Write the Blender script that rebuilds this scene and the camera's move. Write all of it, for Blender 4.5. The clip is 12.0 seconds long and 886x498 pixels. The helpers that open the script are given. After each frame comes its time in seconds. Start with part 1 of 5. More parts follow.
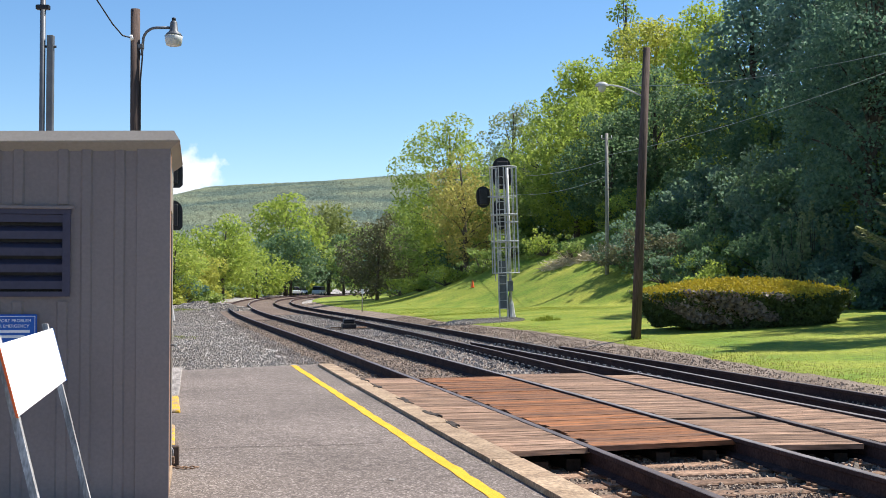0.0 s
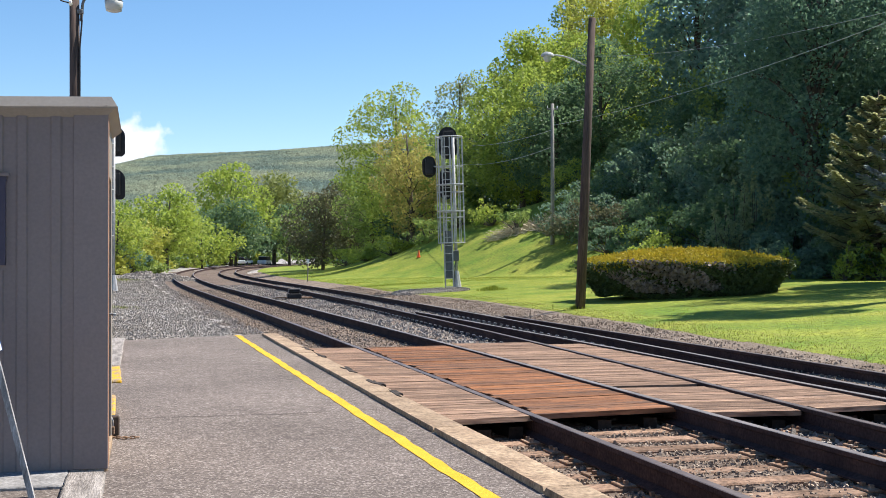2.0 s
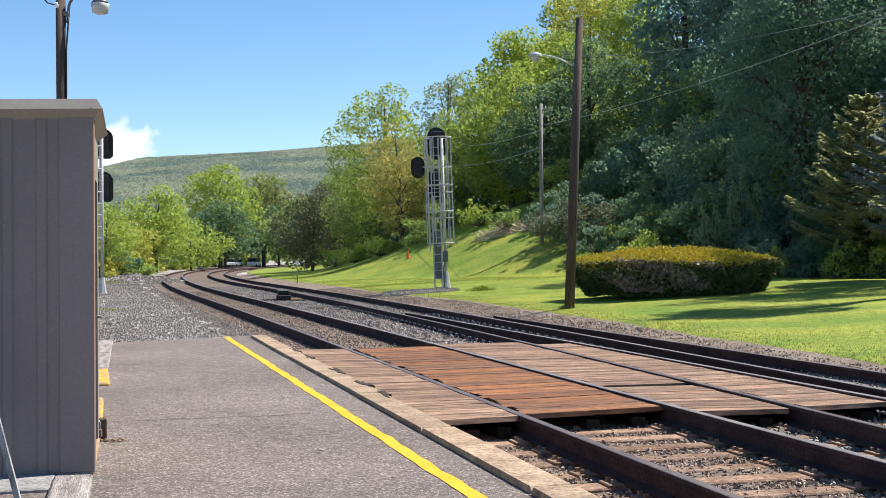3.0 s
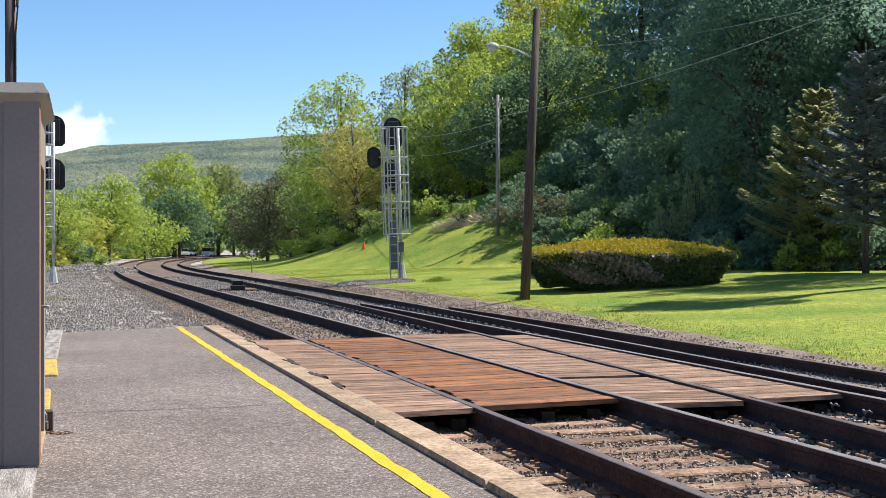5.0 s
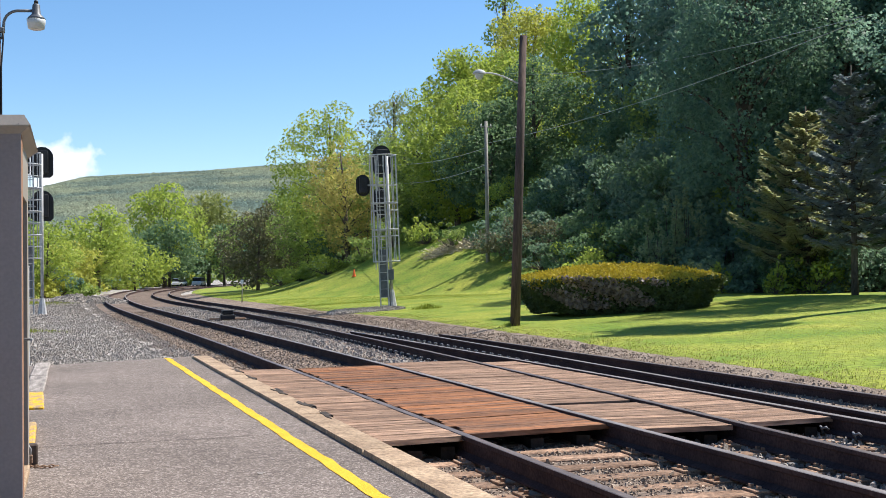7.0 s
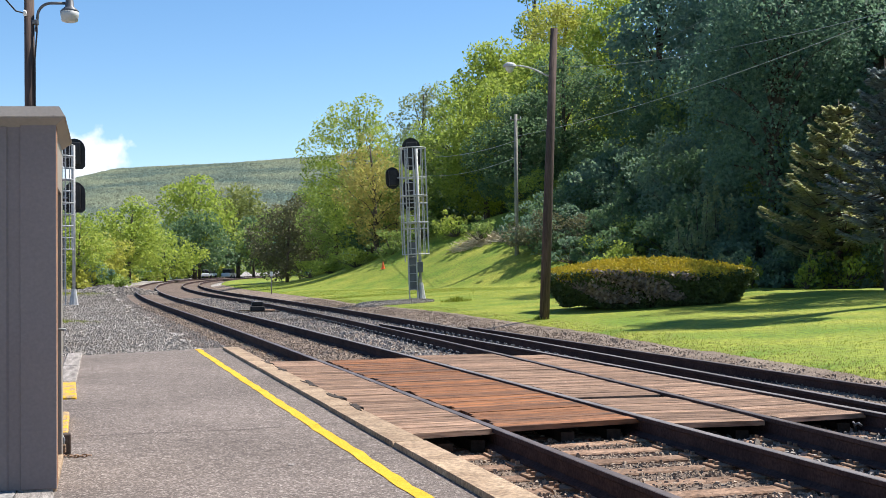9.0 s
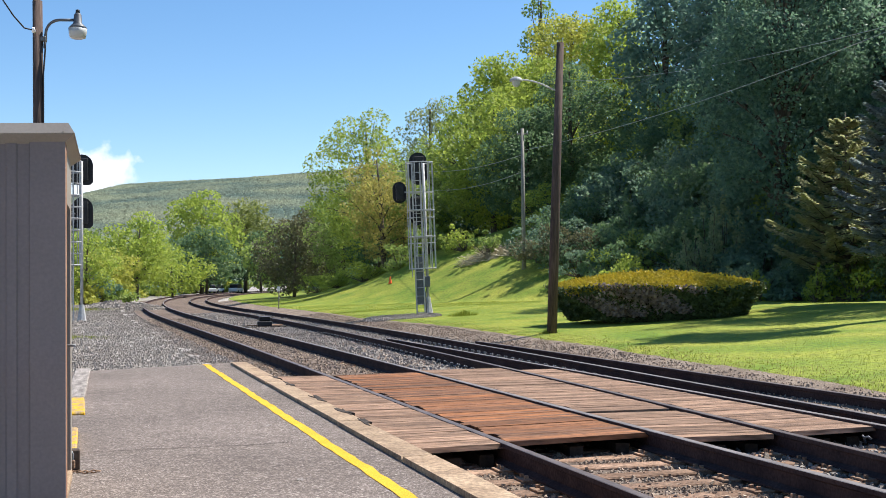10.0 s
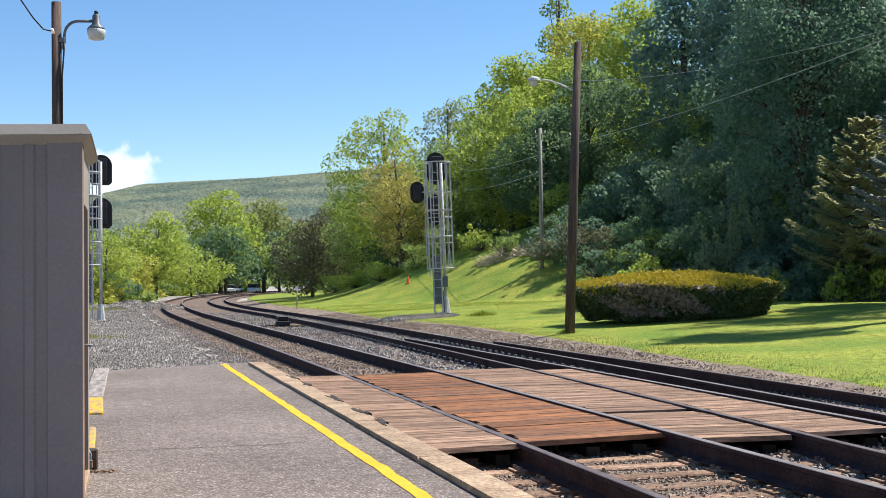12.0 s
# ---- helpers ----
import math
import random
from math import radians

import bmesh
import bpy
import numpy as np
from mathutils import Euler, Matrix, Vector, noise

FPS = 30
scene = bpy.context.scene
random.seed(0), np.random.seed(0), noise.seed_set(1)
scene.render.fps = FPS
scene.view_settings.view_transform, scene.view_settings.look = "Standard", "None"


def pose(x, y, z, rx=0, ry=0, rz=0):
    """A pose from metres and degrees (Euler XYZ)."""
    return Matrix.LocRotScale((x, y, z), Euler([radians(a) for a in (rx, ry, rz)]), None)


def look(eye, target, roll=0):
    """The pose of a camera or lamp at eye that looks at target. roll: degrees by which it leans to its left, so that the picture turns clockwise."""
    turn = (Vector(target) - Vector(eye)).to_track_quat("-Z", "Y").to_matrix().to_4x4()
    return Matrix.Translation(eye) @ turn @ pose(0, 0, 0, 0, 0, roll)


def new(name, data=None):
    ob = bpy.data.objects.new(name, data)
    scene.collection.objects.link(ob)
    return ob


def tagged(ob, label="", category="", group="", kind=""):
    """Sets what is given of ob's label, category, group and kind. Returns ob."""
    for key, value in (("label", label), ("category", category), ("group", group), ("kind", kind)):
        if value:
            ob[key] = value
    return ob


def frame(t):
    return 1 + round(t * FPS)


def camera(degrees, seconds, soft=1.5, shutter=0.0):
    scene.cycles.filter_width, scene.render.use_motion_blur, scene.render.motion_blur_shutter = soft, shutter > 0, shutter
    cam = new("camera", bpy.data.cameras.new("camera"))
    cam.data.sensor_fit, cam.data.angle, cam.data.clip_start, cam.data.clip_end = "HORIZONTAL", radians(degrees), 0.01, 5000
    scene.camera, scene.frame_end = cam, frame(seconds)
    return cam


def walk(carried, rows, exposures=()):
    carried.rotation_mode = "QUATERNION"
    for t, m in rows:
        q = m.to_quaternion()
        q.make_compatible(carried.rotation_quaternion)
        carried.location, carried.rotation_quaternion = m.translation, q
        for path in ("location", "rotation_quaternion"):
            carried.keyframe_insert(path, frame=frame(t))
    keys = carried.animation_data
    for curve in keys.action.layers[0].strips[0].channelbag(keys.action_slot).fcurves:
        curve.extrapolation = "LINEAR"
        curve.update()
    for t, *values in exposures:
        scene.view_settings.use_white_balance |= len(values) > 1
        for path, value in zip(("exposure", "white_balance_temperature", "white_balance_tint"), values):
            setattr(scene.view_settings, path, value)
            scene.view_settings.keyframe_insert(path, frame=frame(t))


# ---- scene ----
cam = camera(39.2, 12.0, soft=0.85)
PATH = [
    (0, (0.05, 0.883, 1.299), (0.072, 2.882, 1.361), 0.0),
    (0.5, (0.069, 0.863, 1.295), (0.119, 2.861, 1.362), 0.1),
    (1, (0.057, 0.879, 1.292), (0.123, 2.877, 1.344), 0.5),
    (1.5, (0.071, 0.894, 1.288), (0.155, 2.892, 1.315), 0.4),
    (2, (0.077, 0.901, 1.289), (0.185, 2.898, 1.303), 0.0),
    (2.5, (0.083, 0.904, 1.288), (0.196, 2.901, 1.303), -0.2),
    (2.7, (0.1, 0.893, 1.289), (0.224, 2.889, 1.304), -0.3),
    (4.3, (0.055, 0.962, 1.281), (0.179, 2.958, 1.295), -0.4),
    (4.5, (0.064, 0.971, 1.279), (0.21, 2.966, 1.29), -0.4),
    (5, (0.109, 1.009, 1.285), (0.304, 2.999, 1.285), 0.0),
    (5.5, (0.2, 1.033, 1.297), (0.365, 3.026, 1.342), 0.2),
    (6, (0.185, 1.045, 1.29), (0.34, 3.038, 1.343), -0.7),
    (6.5, (0.161, 1.067, 1.285), (0.332, 3.059, 1.337), -0.6),
    (7, (0.149, 1.027, 1.289), (0.359, 3.016, 1.332), -0.7),
    (9, (0.13, 1.037, 1.289), (0.294, 3.03, 1.321), -0.4),
    (9.5, (0.135, 1.015, 1.295), (0.293, 3.009, 1.337), -1.3),
    (10, (0.122, 1.029, 1.291), (0.275, 3.022, 1.346), -0.6),
    (10.5, (0.13, 1.015, 1.292), (0.265, 3.009, 1.343), -0.5),
    (11, (0.128, 1.02, 1.292), (0.244, 3.016, 1.347), -0.8),
    (11.5, (0.131, 1.025, 1.291), (0.251, 3.021, 1.347), -0.7),
    (12, (0.136, 1.03, 1.294), (0.26, 3.025, 1.349), -0.6),
]
walk(cam, [(t, look(eye, aim, lean)) for t, eye, aim, lean in PATH], [(0.0, 1.0, 6450, 10), (12.0, 1.0, 6450, 10)])

# ---------------------------------------------------------------- light
SUN_AZ, SUN_EL = 66.0, 55.0
world = bpy.data.worlds.new("sky")
scene.world = world
world.use_nodes = True
wn, wl = world.node_tree.nodes, world.node_tree.links
wn.clear()
w_out = wn.new("ShaderNodeOutputWorld")
w_bg = wn.new("ShaderNodeBackground")
w_sky = wn.new("ShaderNodeTexSky")
w_sky.sky_type = "NISHITA"
w_sky.sun_disc = False
w_sky.sun_elevation, w_sky.sun_rotation = radians(SUN_EL), radians(SUN_AZ)
w_sky.air_density, w_sky.dust_density, w_sky.ozone_density = 0.85, 0.05, 2.2
w_bg.inputs["Strength"].default_value = 0.082
# one small cumulus low over the ridge
w_co = wn.new("ShaderNodeTexCoord")
w_map = wn.new("ShaderNodeMapping")
w_map.vector_type = "TEXTURE"
c_az, c_el = radians(-11.4), radians(4.95)
w_map.inputs["Location"].default_value = (math.sin(c_az) * math.cos(c_el), math.cos(c_az) * math.cos(c_el), math.sin(c_el))
w_map.inputs["Scale"].default_value = (0.036, 0.5, 0.026)
w_len = wn.new("ShaderNodeVectorMath")
w_len.operation = "LENGTH"
w_no = wn.new("ShaderNodeTexNoise")
w_no.inputs["Scale"].default_value = 55.0
w_no.inputs["Detail"].default_value = 6.0
w_sub = wn.new("ShaderNodeMath")
w_sub.operation = "MULTIPLY_ADD"
w_sub.inputs[1].default_value = 1.5
w_rmp = wn.new("ShaderNodeMapRange")
w_rmp.inputs["From Min"].default_value, w_rmp.inputs["From Max"].default_value = 1.7, 1.25
w_mix = wn.new("ShaderNodeMix")
w_mix.data_type = "RGBA"
w_mix.inputs["B"].default_value = (7.6, 7.8, 8.3, 1)
wl.new(w_co.outputs["Generated"], w_map.inputs["Vector"])
wl.new(w_map.outputs["Vector"], w_len.inputs[0])
wl.new(w_co.outputs["Generated"], w_no.inputs["Vector"])
wl.new(w_no.outputs["Fac"], w_sub.inputs[0])
wl.new(w_len.outputs["Value"], w_sub.inputs[2])
wl.new(w_sub.outputs[0], w_rmp.inputs["Value"])
wl.new(w_rmp.outputs["Result"], w_mix.inputs["Factor"])
w_hue = wn.new("ShaderNodeHueSaturation")
w_hue.inputs["Saturation"].default_value = 1.19
wl.new(w_sky.outputs["Color"], w_hue.inputs["Color"])
wl.new(w_hue.outputs["Color"], w_mix.inputs["A"])
wl.new(w_mix.outputs["Result"], w_bg.inputs["Color"])
wl.new(w_bg.outputs["Background"], w_out.inputs["Surface"])

sun_data = bpy.data.lights.new("sun", "SUN")
sun_data.energy, sun_data.angle, sun_data.color = 4.2, radians(0.55), (1.0, 0.95, 0.87)
sun = new("sun", sun_data)
sun.matrix_world = look((math.sin(radians(SUN_AZ)) * 60, math.cos(radians(SUN_AZ)) * 60, 60 * math.tan(radians(SUN_EL))), (0, 0, 0))


# ---------------------------------------------------------------- materials
def rgb(c):
    return (c[0], c[1], c[2], 1.0)


def mat(name, c1, c2, scale=3.0, rough=0.85, bump=0.15, fine=60.0, c3=None, metal=0.0, vary=0.0, stretch=(1, 1, 1), island=False, space="Position", fine_mix=0.35, spec=0.3, spread=(0.35, 0.65)):
    """Two noises, a broad one between c1 and c2 and a fine one for grain and relief, in metres."""
    m = bpy.data.materials.new(name)
    m.use_nodes = True
    n, l = m.node_tree.nodes, m.node_tree.links
    b = n["Principled BSDF"]
    b.inputs["Roughness"].default_value = rough
    b.inputs["Metallic"].default_value = metal
    b.inputs["Specular IOR Level"].default_value = spec
    if space == "Position":
        co = n.new("ShaderNodeNewGeometry").outputs["Position"]
    else:
        own = n.new("ShaderNodeVectorMath")
        own.operation = "MULTIPLY_ADD"
        l.new(n.new("ShaderNodeObjectInfo").outputs["Random"], own.inputs[0])
        own.inputs[1].default_value = (61, 47, 29)
        l.new(n.new("ShaderNodeTexCoord").outputs["Object"], own.inputs[2])
        co = own.outputs["Vector"]
    mp = n.new("ShaderNodeMapping")
    mp.inputs["Scale"].default_value = stretch
    l.new(co, mp.inputs["Vector"])
    big = n.new("ShaderNodeTexNoise")
    big.inputs["Scale"].default_value = scale
    big.inputs["Detail"].default_value = 5.0
    l.new(mp.outputs["Vector"], big.inputs["Vector"])
    sm = n.new("ShaderNodeTexNoise")
    sm.inputs["Scale"].default_value = fine
    sm.inputs["Detail"].default_value = 4.0
    l.new(mp.outputs["Vector"], sm.inputs["Vector"])
    mr = n.new("ShaderNodeMapRange")
    mr.inputs["From Min"].default_value, mr.inputs["From Max"].default_value = spread
    l.new(big.outputs["Fac"], mr.inputs["Value"])
    mx = n.new("ShaderNodeMix")
    mx.data_type = "RGBA"
    mx.inputs["A"].default_value, mx.inputs["B"].default_value = rgb(c1), rgb(c2)
    l.new(mr.outputs["Result"], mx.inputs["Factor"])
    col = mx.outputs["Result"]
    mr2 = n.new("ShaderNodeMapRange")
    mr2.inputs["From Min"].default_value, mr2.inputs["From Max"].default_value = 0.3, 0.7
    mr2.inputs["To Min"].default_value, mr2.inputs["To Max"].default_value = 1.0 - fine_mix, 1.0 + fine_mix
    l.new(sm.outputs["Fac"], mr2.inputs["Value"])
    if c3:
        mr3 = n.new("ShaderNodeMapRange")
        mr3.inputs["From Min"].default_value, mr3.inputs["From Max"].default_value = 0.54, 0.61
        l.new(sm.outputs["Fac"], mr3.inputs["Value"])
        m3 = n.new("ShaderNodeMix")
        m3.data_type = "RGBA"
        m3.inputs["B"].default_value = rgb(c3)
        l.new(col, m3.inputs["A"])
        l.new(mr3.outputs["Result"], m3.inputs["Factor"])
        col = m3.outputs["Result"]
    sc = n.new("ShaderNodeVectorMath")
    sc.operation = "SCALE"
    l.new(col, sc.inputs[0])
    l.new(mr2.outputs["Result"], sc.inputs["Scale"])
    col = sc.outputs["Vector"]
    if vary or island:
        rnd = n.new("ShaderNodeNewGeometry").outputs["Random Per Island"] if island else n.new("ShaderNodeObjectInfo").outputs["Random"]
        mr4 = n.new("ShaderNodeMapRange")
        mr4.inputs["To Min"].default_value, mr4.inputs["To Max"].default_value = 1 - vary, 1 + vary
        l.new(rnd, mr4.inputs["Value"])
        sc2 = n.new("ShaderNodeVectorMath")
        sc2.operation = "SCALE"
        l.new(col, sc2.inputs[0])
        l.new(mr4.outputs["Result"], sc2.inputs["Scale"])
        col = sc2.outputs["Vector"]
    l.new(col, b.inputs["Base Color"])
    if bump:
        bp = n.new("ShaderNodeBump")
        bp.inputs["Strength"].default_value = bump
        bp.inputs["Distance"].default_value = 0.02
        l.new(sm.outputs["Fac"], bp.inputs["Height"])
        l.new(bp.outputs["Normal"], b.inputs["Normal"])
    return m


def leaf_mat(name, c1, c2, through_light=0.35):
    """Thin leaves: varied from leaf to leaf, letting some light through."""
    m = bpy.data.materials.new(name)
    m.use_nodes = True
    n, l = m.node_tree.nodes, m.node_tree.links
    b = n["Principled BSDF"]
    b.inputs["Roughness"].default_value = 0.55
    b.inputs["Specular IOR Level"].default_value = 0.4
    g1 = n.new("ShaderNodeNewGeometry")
    no = n.new("ShaderNodeTexNoise")
    no.inputs["Scale"].default_value = 0.55
    l.new(g1.outputs["Position"], no.inputs["Vector"])
    ad = n.new("ShaderNodeMath")
    ad.operation = "MULTIPLY_ADD"
    ad.inputs[1].default_value = 0.6
    sub = n.new("ShaderNodeMapRange")
    sub.inputs["From Min"].default_value, sub.inputs["From Max"].default_value = 0.3, 1.0
    l.new(g1.outputs["Random Per Island"], ad.inputs[0])
    l.new(no.outputs["Fac"], ad.inputs[2])
    l.new(ad.outputs[0], sub.inputs["Value"])
    mx = n.new("ShaderNodeMix")
    mx.data_type = "RGBA"
    mx.inputs["A"].default_value, mx.inputs["B"].default_value = rgb(c1), rgb(c2)
    l.new(sub.outputs["Result"], mx.inputs["Factor"])
    l.new(mx.outputs["Result"], b.inputs["Base Color"])
    tr = n.new("ShaderNodeBsdfTranslucent")
    l.new(mx.outputs["Result"], tr.inputs["Color"])
    ms = n.new("ShaderNodeMixShader")
    ms.inputs["Fac"].default_value = through_light
    l.new(b.outputs["BSDF"], ms.inputs[1])
    l.new(tr.outputs["BSDF"], ms.inputs[2])
    l.new(ms.outputs["Shader"], n["Material Output"].inputs["Surface"])
    return m


def asphalt_mat():
    """Old asphalt: grains of stone each with their own grey in dark binder, broad wear patches."""
    m = bpy.data.materials.new("asphalt")
    m.use_nodes = True
    n, l = m.node_tree.nodes, m.node_tree.links
    b = n["Principled BSDF"]
    b.inputs["Roughness"].default_value, b.inputs["Specular IOR Level"].default_value = 0.95, 0.15
    pos = n.new("ShaderNodeNewGeometry").outputs["Position"]
    vo = n.new("ShaderNodeTexVoronoi")
    vo.inputs["Scale"].default_value = 85.0
    l.new(pos, vo.inputs["Vector"])
    grey = n.new("ShaderNodeSeparateColor")
    l.new(vo.outputs["Color"], grey.inputs["Color"])
    ra = n.new("ShaderNodeValToRGB")
    e = ra.color_ramp.elements
    e[0].position, e[0].color = 0.0, (0.095, 0.078, 0.068, 1)
    e[1].position, e[1].color = 1.0, (0.37, 0.322, 0.288, 1)
    for at, c in ((0.3, (0.13, 0.106, 0.093, 1)), (0.68, (0.177, 0.146, 0.129, 1)), (0.86, (0.253, 0.211, 0.185, 1))):
        e.new(at).color = c
    l.new(grey.outputs["Red"], ra.inputs["Fac"])
    col = ra.outputs["Color"]
    for scale, lo, hi in ((0.55, 0.84, 1.16), (7.0, 0.88, 1.12)):
        no = n.new("ShaderNodeTexNoise")
        no.inputs["Scale"].default_value, no.inputs["Detail"].default_value = scale, 6.0
        l.new(pos, no.inputs["Vector"])
        mr = n.new("ShaderNodeMapRange")
        mr.inputs["From Min"].default_value, mr.inputs["From Max"].default_value = 0.32, 0.68
        mr.inputs["To Min"].default_value, mr.inputs["To Max"].default_value = lo, hi
        l.new(no.outputs["Fac"], mr.inputs["Value"])
        sc = n.new("ShaderNodeVectorMath")
        sc.operation = "SCALE"
        l.new(col, sc.inputs[0])
        l.new(mr.outputs["Result"], sc.inputs["Scale"])
        col = sc.outputs["Vector"]
    l.new(col, b.inputs["Base Color"])
    bp = n.new("ShaderNodeBump")
    bp.inputs["Strength"].default_value, bp.inputs["Distance"].default_value = 0.25, 0.004
    bp.invert = True
    l.new(vo.outputs["Distance"], bp.inputs["Height"])
    l.new(bp.outputs["Normal"], b.inputs["Normal"])
    return m


M_ASPHALT = asphalt_mat()
M_GRAVEL = mat("gravel_ground", (0.27, 0.245, 0.22), (0.36, 0.33, 0.3), 0.6, 0.95, 1.0, 22.0, fine_mix=0.6)
M_STONE = mat("ballast_stone", (0.27, 0.235, 0.2), (0.37, 0.33, 0.29), 0.5, 0.9, 0.2, 60.0, vary=0.16, island=True)
M_STONE_BROWN = mat("rusty_ballast", (0.24, 0.175, 0.125), (0.38, 0.3, 0.23), 3.0, 0.9, 0.2, 60.0, vary=0.35, island=True)
M_LAWN = mat("lawn_turf", (0.115, 0.185, 0.013), (0.255, 0.27, 0.032), 0.5, 0.9, 0.9, 9.0, fine_mix=0.4)
M_YELLOW = mat("yellow_paint", (0.6, 0.345, 0.012), (0.68, 0.41, 0.025), 3.0, 0.75, 0.4, 70.0, fine_mix=0.2)
M_YELLOW_WORN = mat("worn_yellow_paint", (0.62, 0.36, 0.02), (0.36, 0.25, 0.14), 7.0, 0.8, 0.5, 40.0, fine_mix=0.3, stretch=(2, 0.6, 1), spread=(0.45, 0.58))
M_KERB = mat("kerb_timber", (0.25, 0.172, 0.11), (0.38, 0.275, 0.18), 3.0, 0.85, 0.4, 34.0, vary=0.14, fine_mix=0.4)
M_PLANK_ORANGE = mat("rusty_plank", (0.11, 0.065, 0.043), (0.26, 0.098, 0.033), 2.2, 0.85, 0.5, 22.0, vary=0.3, stretch=(0.14, 3.0, 1), fine_mix=0.85, space="Object")
M_PLANK_GREY = mat("weathered_plank", (0.16, 0.093, 0.058), (0.29, 0.184, 0.124), 3.0, 0.88, 0.6, 20.0, vary=0.24, stretch=(0.14, 3.0, 1), fine_mix=0.85, space="Object")
M_TIE = mat("creosoted_tie", (0.16, 0.095, 0.06), (0.29, 0.185, 0.125), 3.0, 0.9, 0.5, 30.0, vary=0.25, fine_mix=0.5)
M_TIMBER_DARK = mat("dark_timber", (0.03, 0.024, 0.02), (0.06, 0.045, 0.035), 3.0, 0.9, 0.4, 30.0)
M_RAIL = mat("rail_steel_side", (0.044, 0.029, 0.029), (0.072, 0.045, 0.041), 3.0, 0.92, 0.06, 40.0, spec=0.1)
M_RAIL_TOP = mat("rail_running_surface", (0.15, 0.132, 0.126), (0.22, 0.196, 0.19), 2.0, 0.55, 0.05, 30.0, metal=0.0, fine_mix=0.15)
M_RAIL_TOP_DULL = mat("rail_dull_surface", (0.09, 0.072, 0.066), (0.14, 0.112, 0.103), 2.0, 0.5, 0.1, 30.0, metal=0.0, fine_mix=0.2)
M_RUST = mat("rusted_iron", (0.24, 0.14, 0.085), (0.38, 0.25, 0.165), 8.0, 0.85, 0.3, 60.0, vary=0.3)
M_SHED = mat("grey_metal_siding", (0.2, 0.164, 0.157), (0.232, 0.189, 0.18), 1.2, 0.5, 0.05, 50.0, fine_mix=0.07)
M_SHED_TRIM = mat("taupe_roof_trim", (0.27, 0.235, 0.205), (0.31, 0.275, 0.24), 1.5, 0.45, 0.05, 50.0, fine_mix=0.06)
M_LOUVRE = mat("blue_grey_louvre", (0.05, 0.045, 0.075), (0.065, 0.06, 0.09), 2.0, 0.5, 0.05, 40.0, fine_mix=0.08)
M_BLACK = mat("black_paint", (0.012, 0.012, 0.014), (0.022, 0.022, 0.026), 3.0, 0.5, 0.05, 30.0)
M_GALV = mat("galvanised_steel", (0.36, 0.365, 0.375), (0.5, 0.505, 0.515), 6.0, 0.68, 0.08, 50.0, metal=0.15, fine_mix=0.12)
M_GREY_STEEL = mat("grey_steel", (0.1, 0.107, 0.12), (0.14, 0.147, 0.162), 5.0, 0.5, 0.03, 50.0, metal=0.2, fine_mix=0.1)
M_WORN_STEEL = mat("worn_grey_steel", (0.2, 0.195, 0.19), (0.52, 0.5, 0.49), 9.0, 0.6, 0.1, 60.0, metal=0.2, fine_mix=0.3, stretch=(2, 2, 0.5))
M_POLE = mat("brown_utility_pole", (0.06, 0.042, 0.036), (0.11, 0.075, 0.062), 3.0, 0.9, 0.4, 25.0, stretch=(2, 2, 0.15), fine_mix=0.4)
M_POLE_PALE = mat("pale_utility_pole", (0.2, 0.195, 0.175), (0.32, 0.305, 0.275), 3.0, 0.9, 0.3, 25.0, stretch=(2, 2, 0.15))
M_WHITE = mat("white_paint", (0.78, 0.78, 0.78), (0.84, 0.84, 0.84), 2.0, 0.5, 0.03, 40.0, fine_mix=0.04)
M_BLUE = mat("blue_sign", (0.015, 0.1, 0.42), (0.02, 0.12, 0.46), 3.0, 0.4, 0.0, 40.0, fine_mix=0.03)
M_ORANGE = mat("orange_plastic", (0.8, 0.13, 0.03), (0.85, 0.17, 0.05), 3.0, 0.5, 0.0, 40.0, fine_mix=0.05)
M_OLD_WOOD = mat("grey_weathered_wood", (0.17, 0.148, 0.132), (0.36, 0.32, 0.29), 5.0, 0.9, 0.5, 40.0, stretch=(3, 0.4, 1), fine_mix=0.35, space="Object")
M_BROWN_DOOR = mat("brown_door", (0.06, 0.04, 0.032), (0.08, 0.055, 0.042), 2.0, 0.6, 0.05, 30.0)
M_CONCRETE = mat("concrete", (0.4, 0.39, 0.37), (0.52, 0.5, 0.47), 4.0, 0.9, 0.3, 40.0)
# darker grey than the concrete above, for the shed's plinth and footing
M_DARK_CONCRETE = mat("darker_concrete", (0.2, 0.19, 0.185), (0.32, 0.305, 0.295), 4.0, 0.9, 0.3, 40.0)
M_BROWN_TRIM = mat("weathered_brown_trim", (0.26, 0.13, 0.075), (0.38, 0.21, 0.125), 3.0, 0.8, 0.2, 40.0)
M_SCUFF = mat("pale_scuff", (0.19, 0.165, 0.148), (0.3, 0.265, 0.24), 30.0, 0.95, 0.3, 90.0, fine_mix=0.4)
M_WIRE = mat("weathered_wire", (0.32, 0.34, 0.35), (0.42, 0.44, 0.45), 2.0, 0.5, 0.0, 30.0, metal=0.3)
M_CABLE = mat("black_cable", (0.02, 0.02, 0.024), (0.03, 0.03, 0.034), 2.0, 0.6, 0.0, 30.0)
M_BARK = mat("grey_bark", (0.075, 0.06, 0.048), (0.15, 0.125, 0.1), 2.5, 0.95, 0.6, 14.0, stretch=(2, 2, 0.4), fine_mix=0.4)
M_GLASS_LAMP = mat("lamp_refractor", (0.42, 0.43, 0.42), (0.48, 0.49, 0.48), 4.0, 0.3, 0.0, 40.0, fine_mix=0.06)


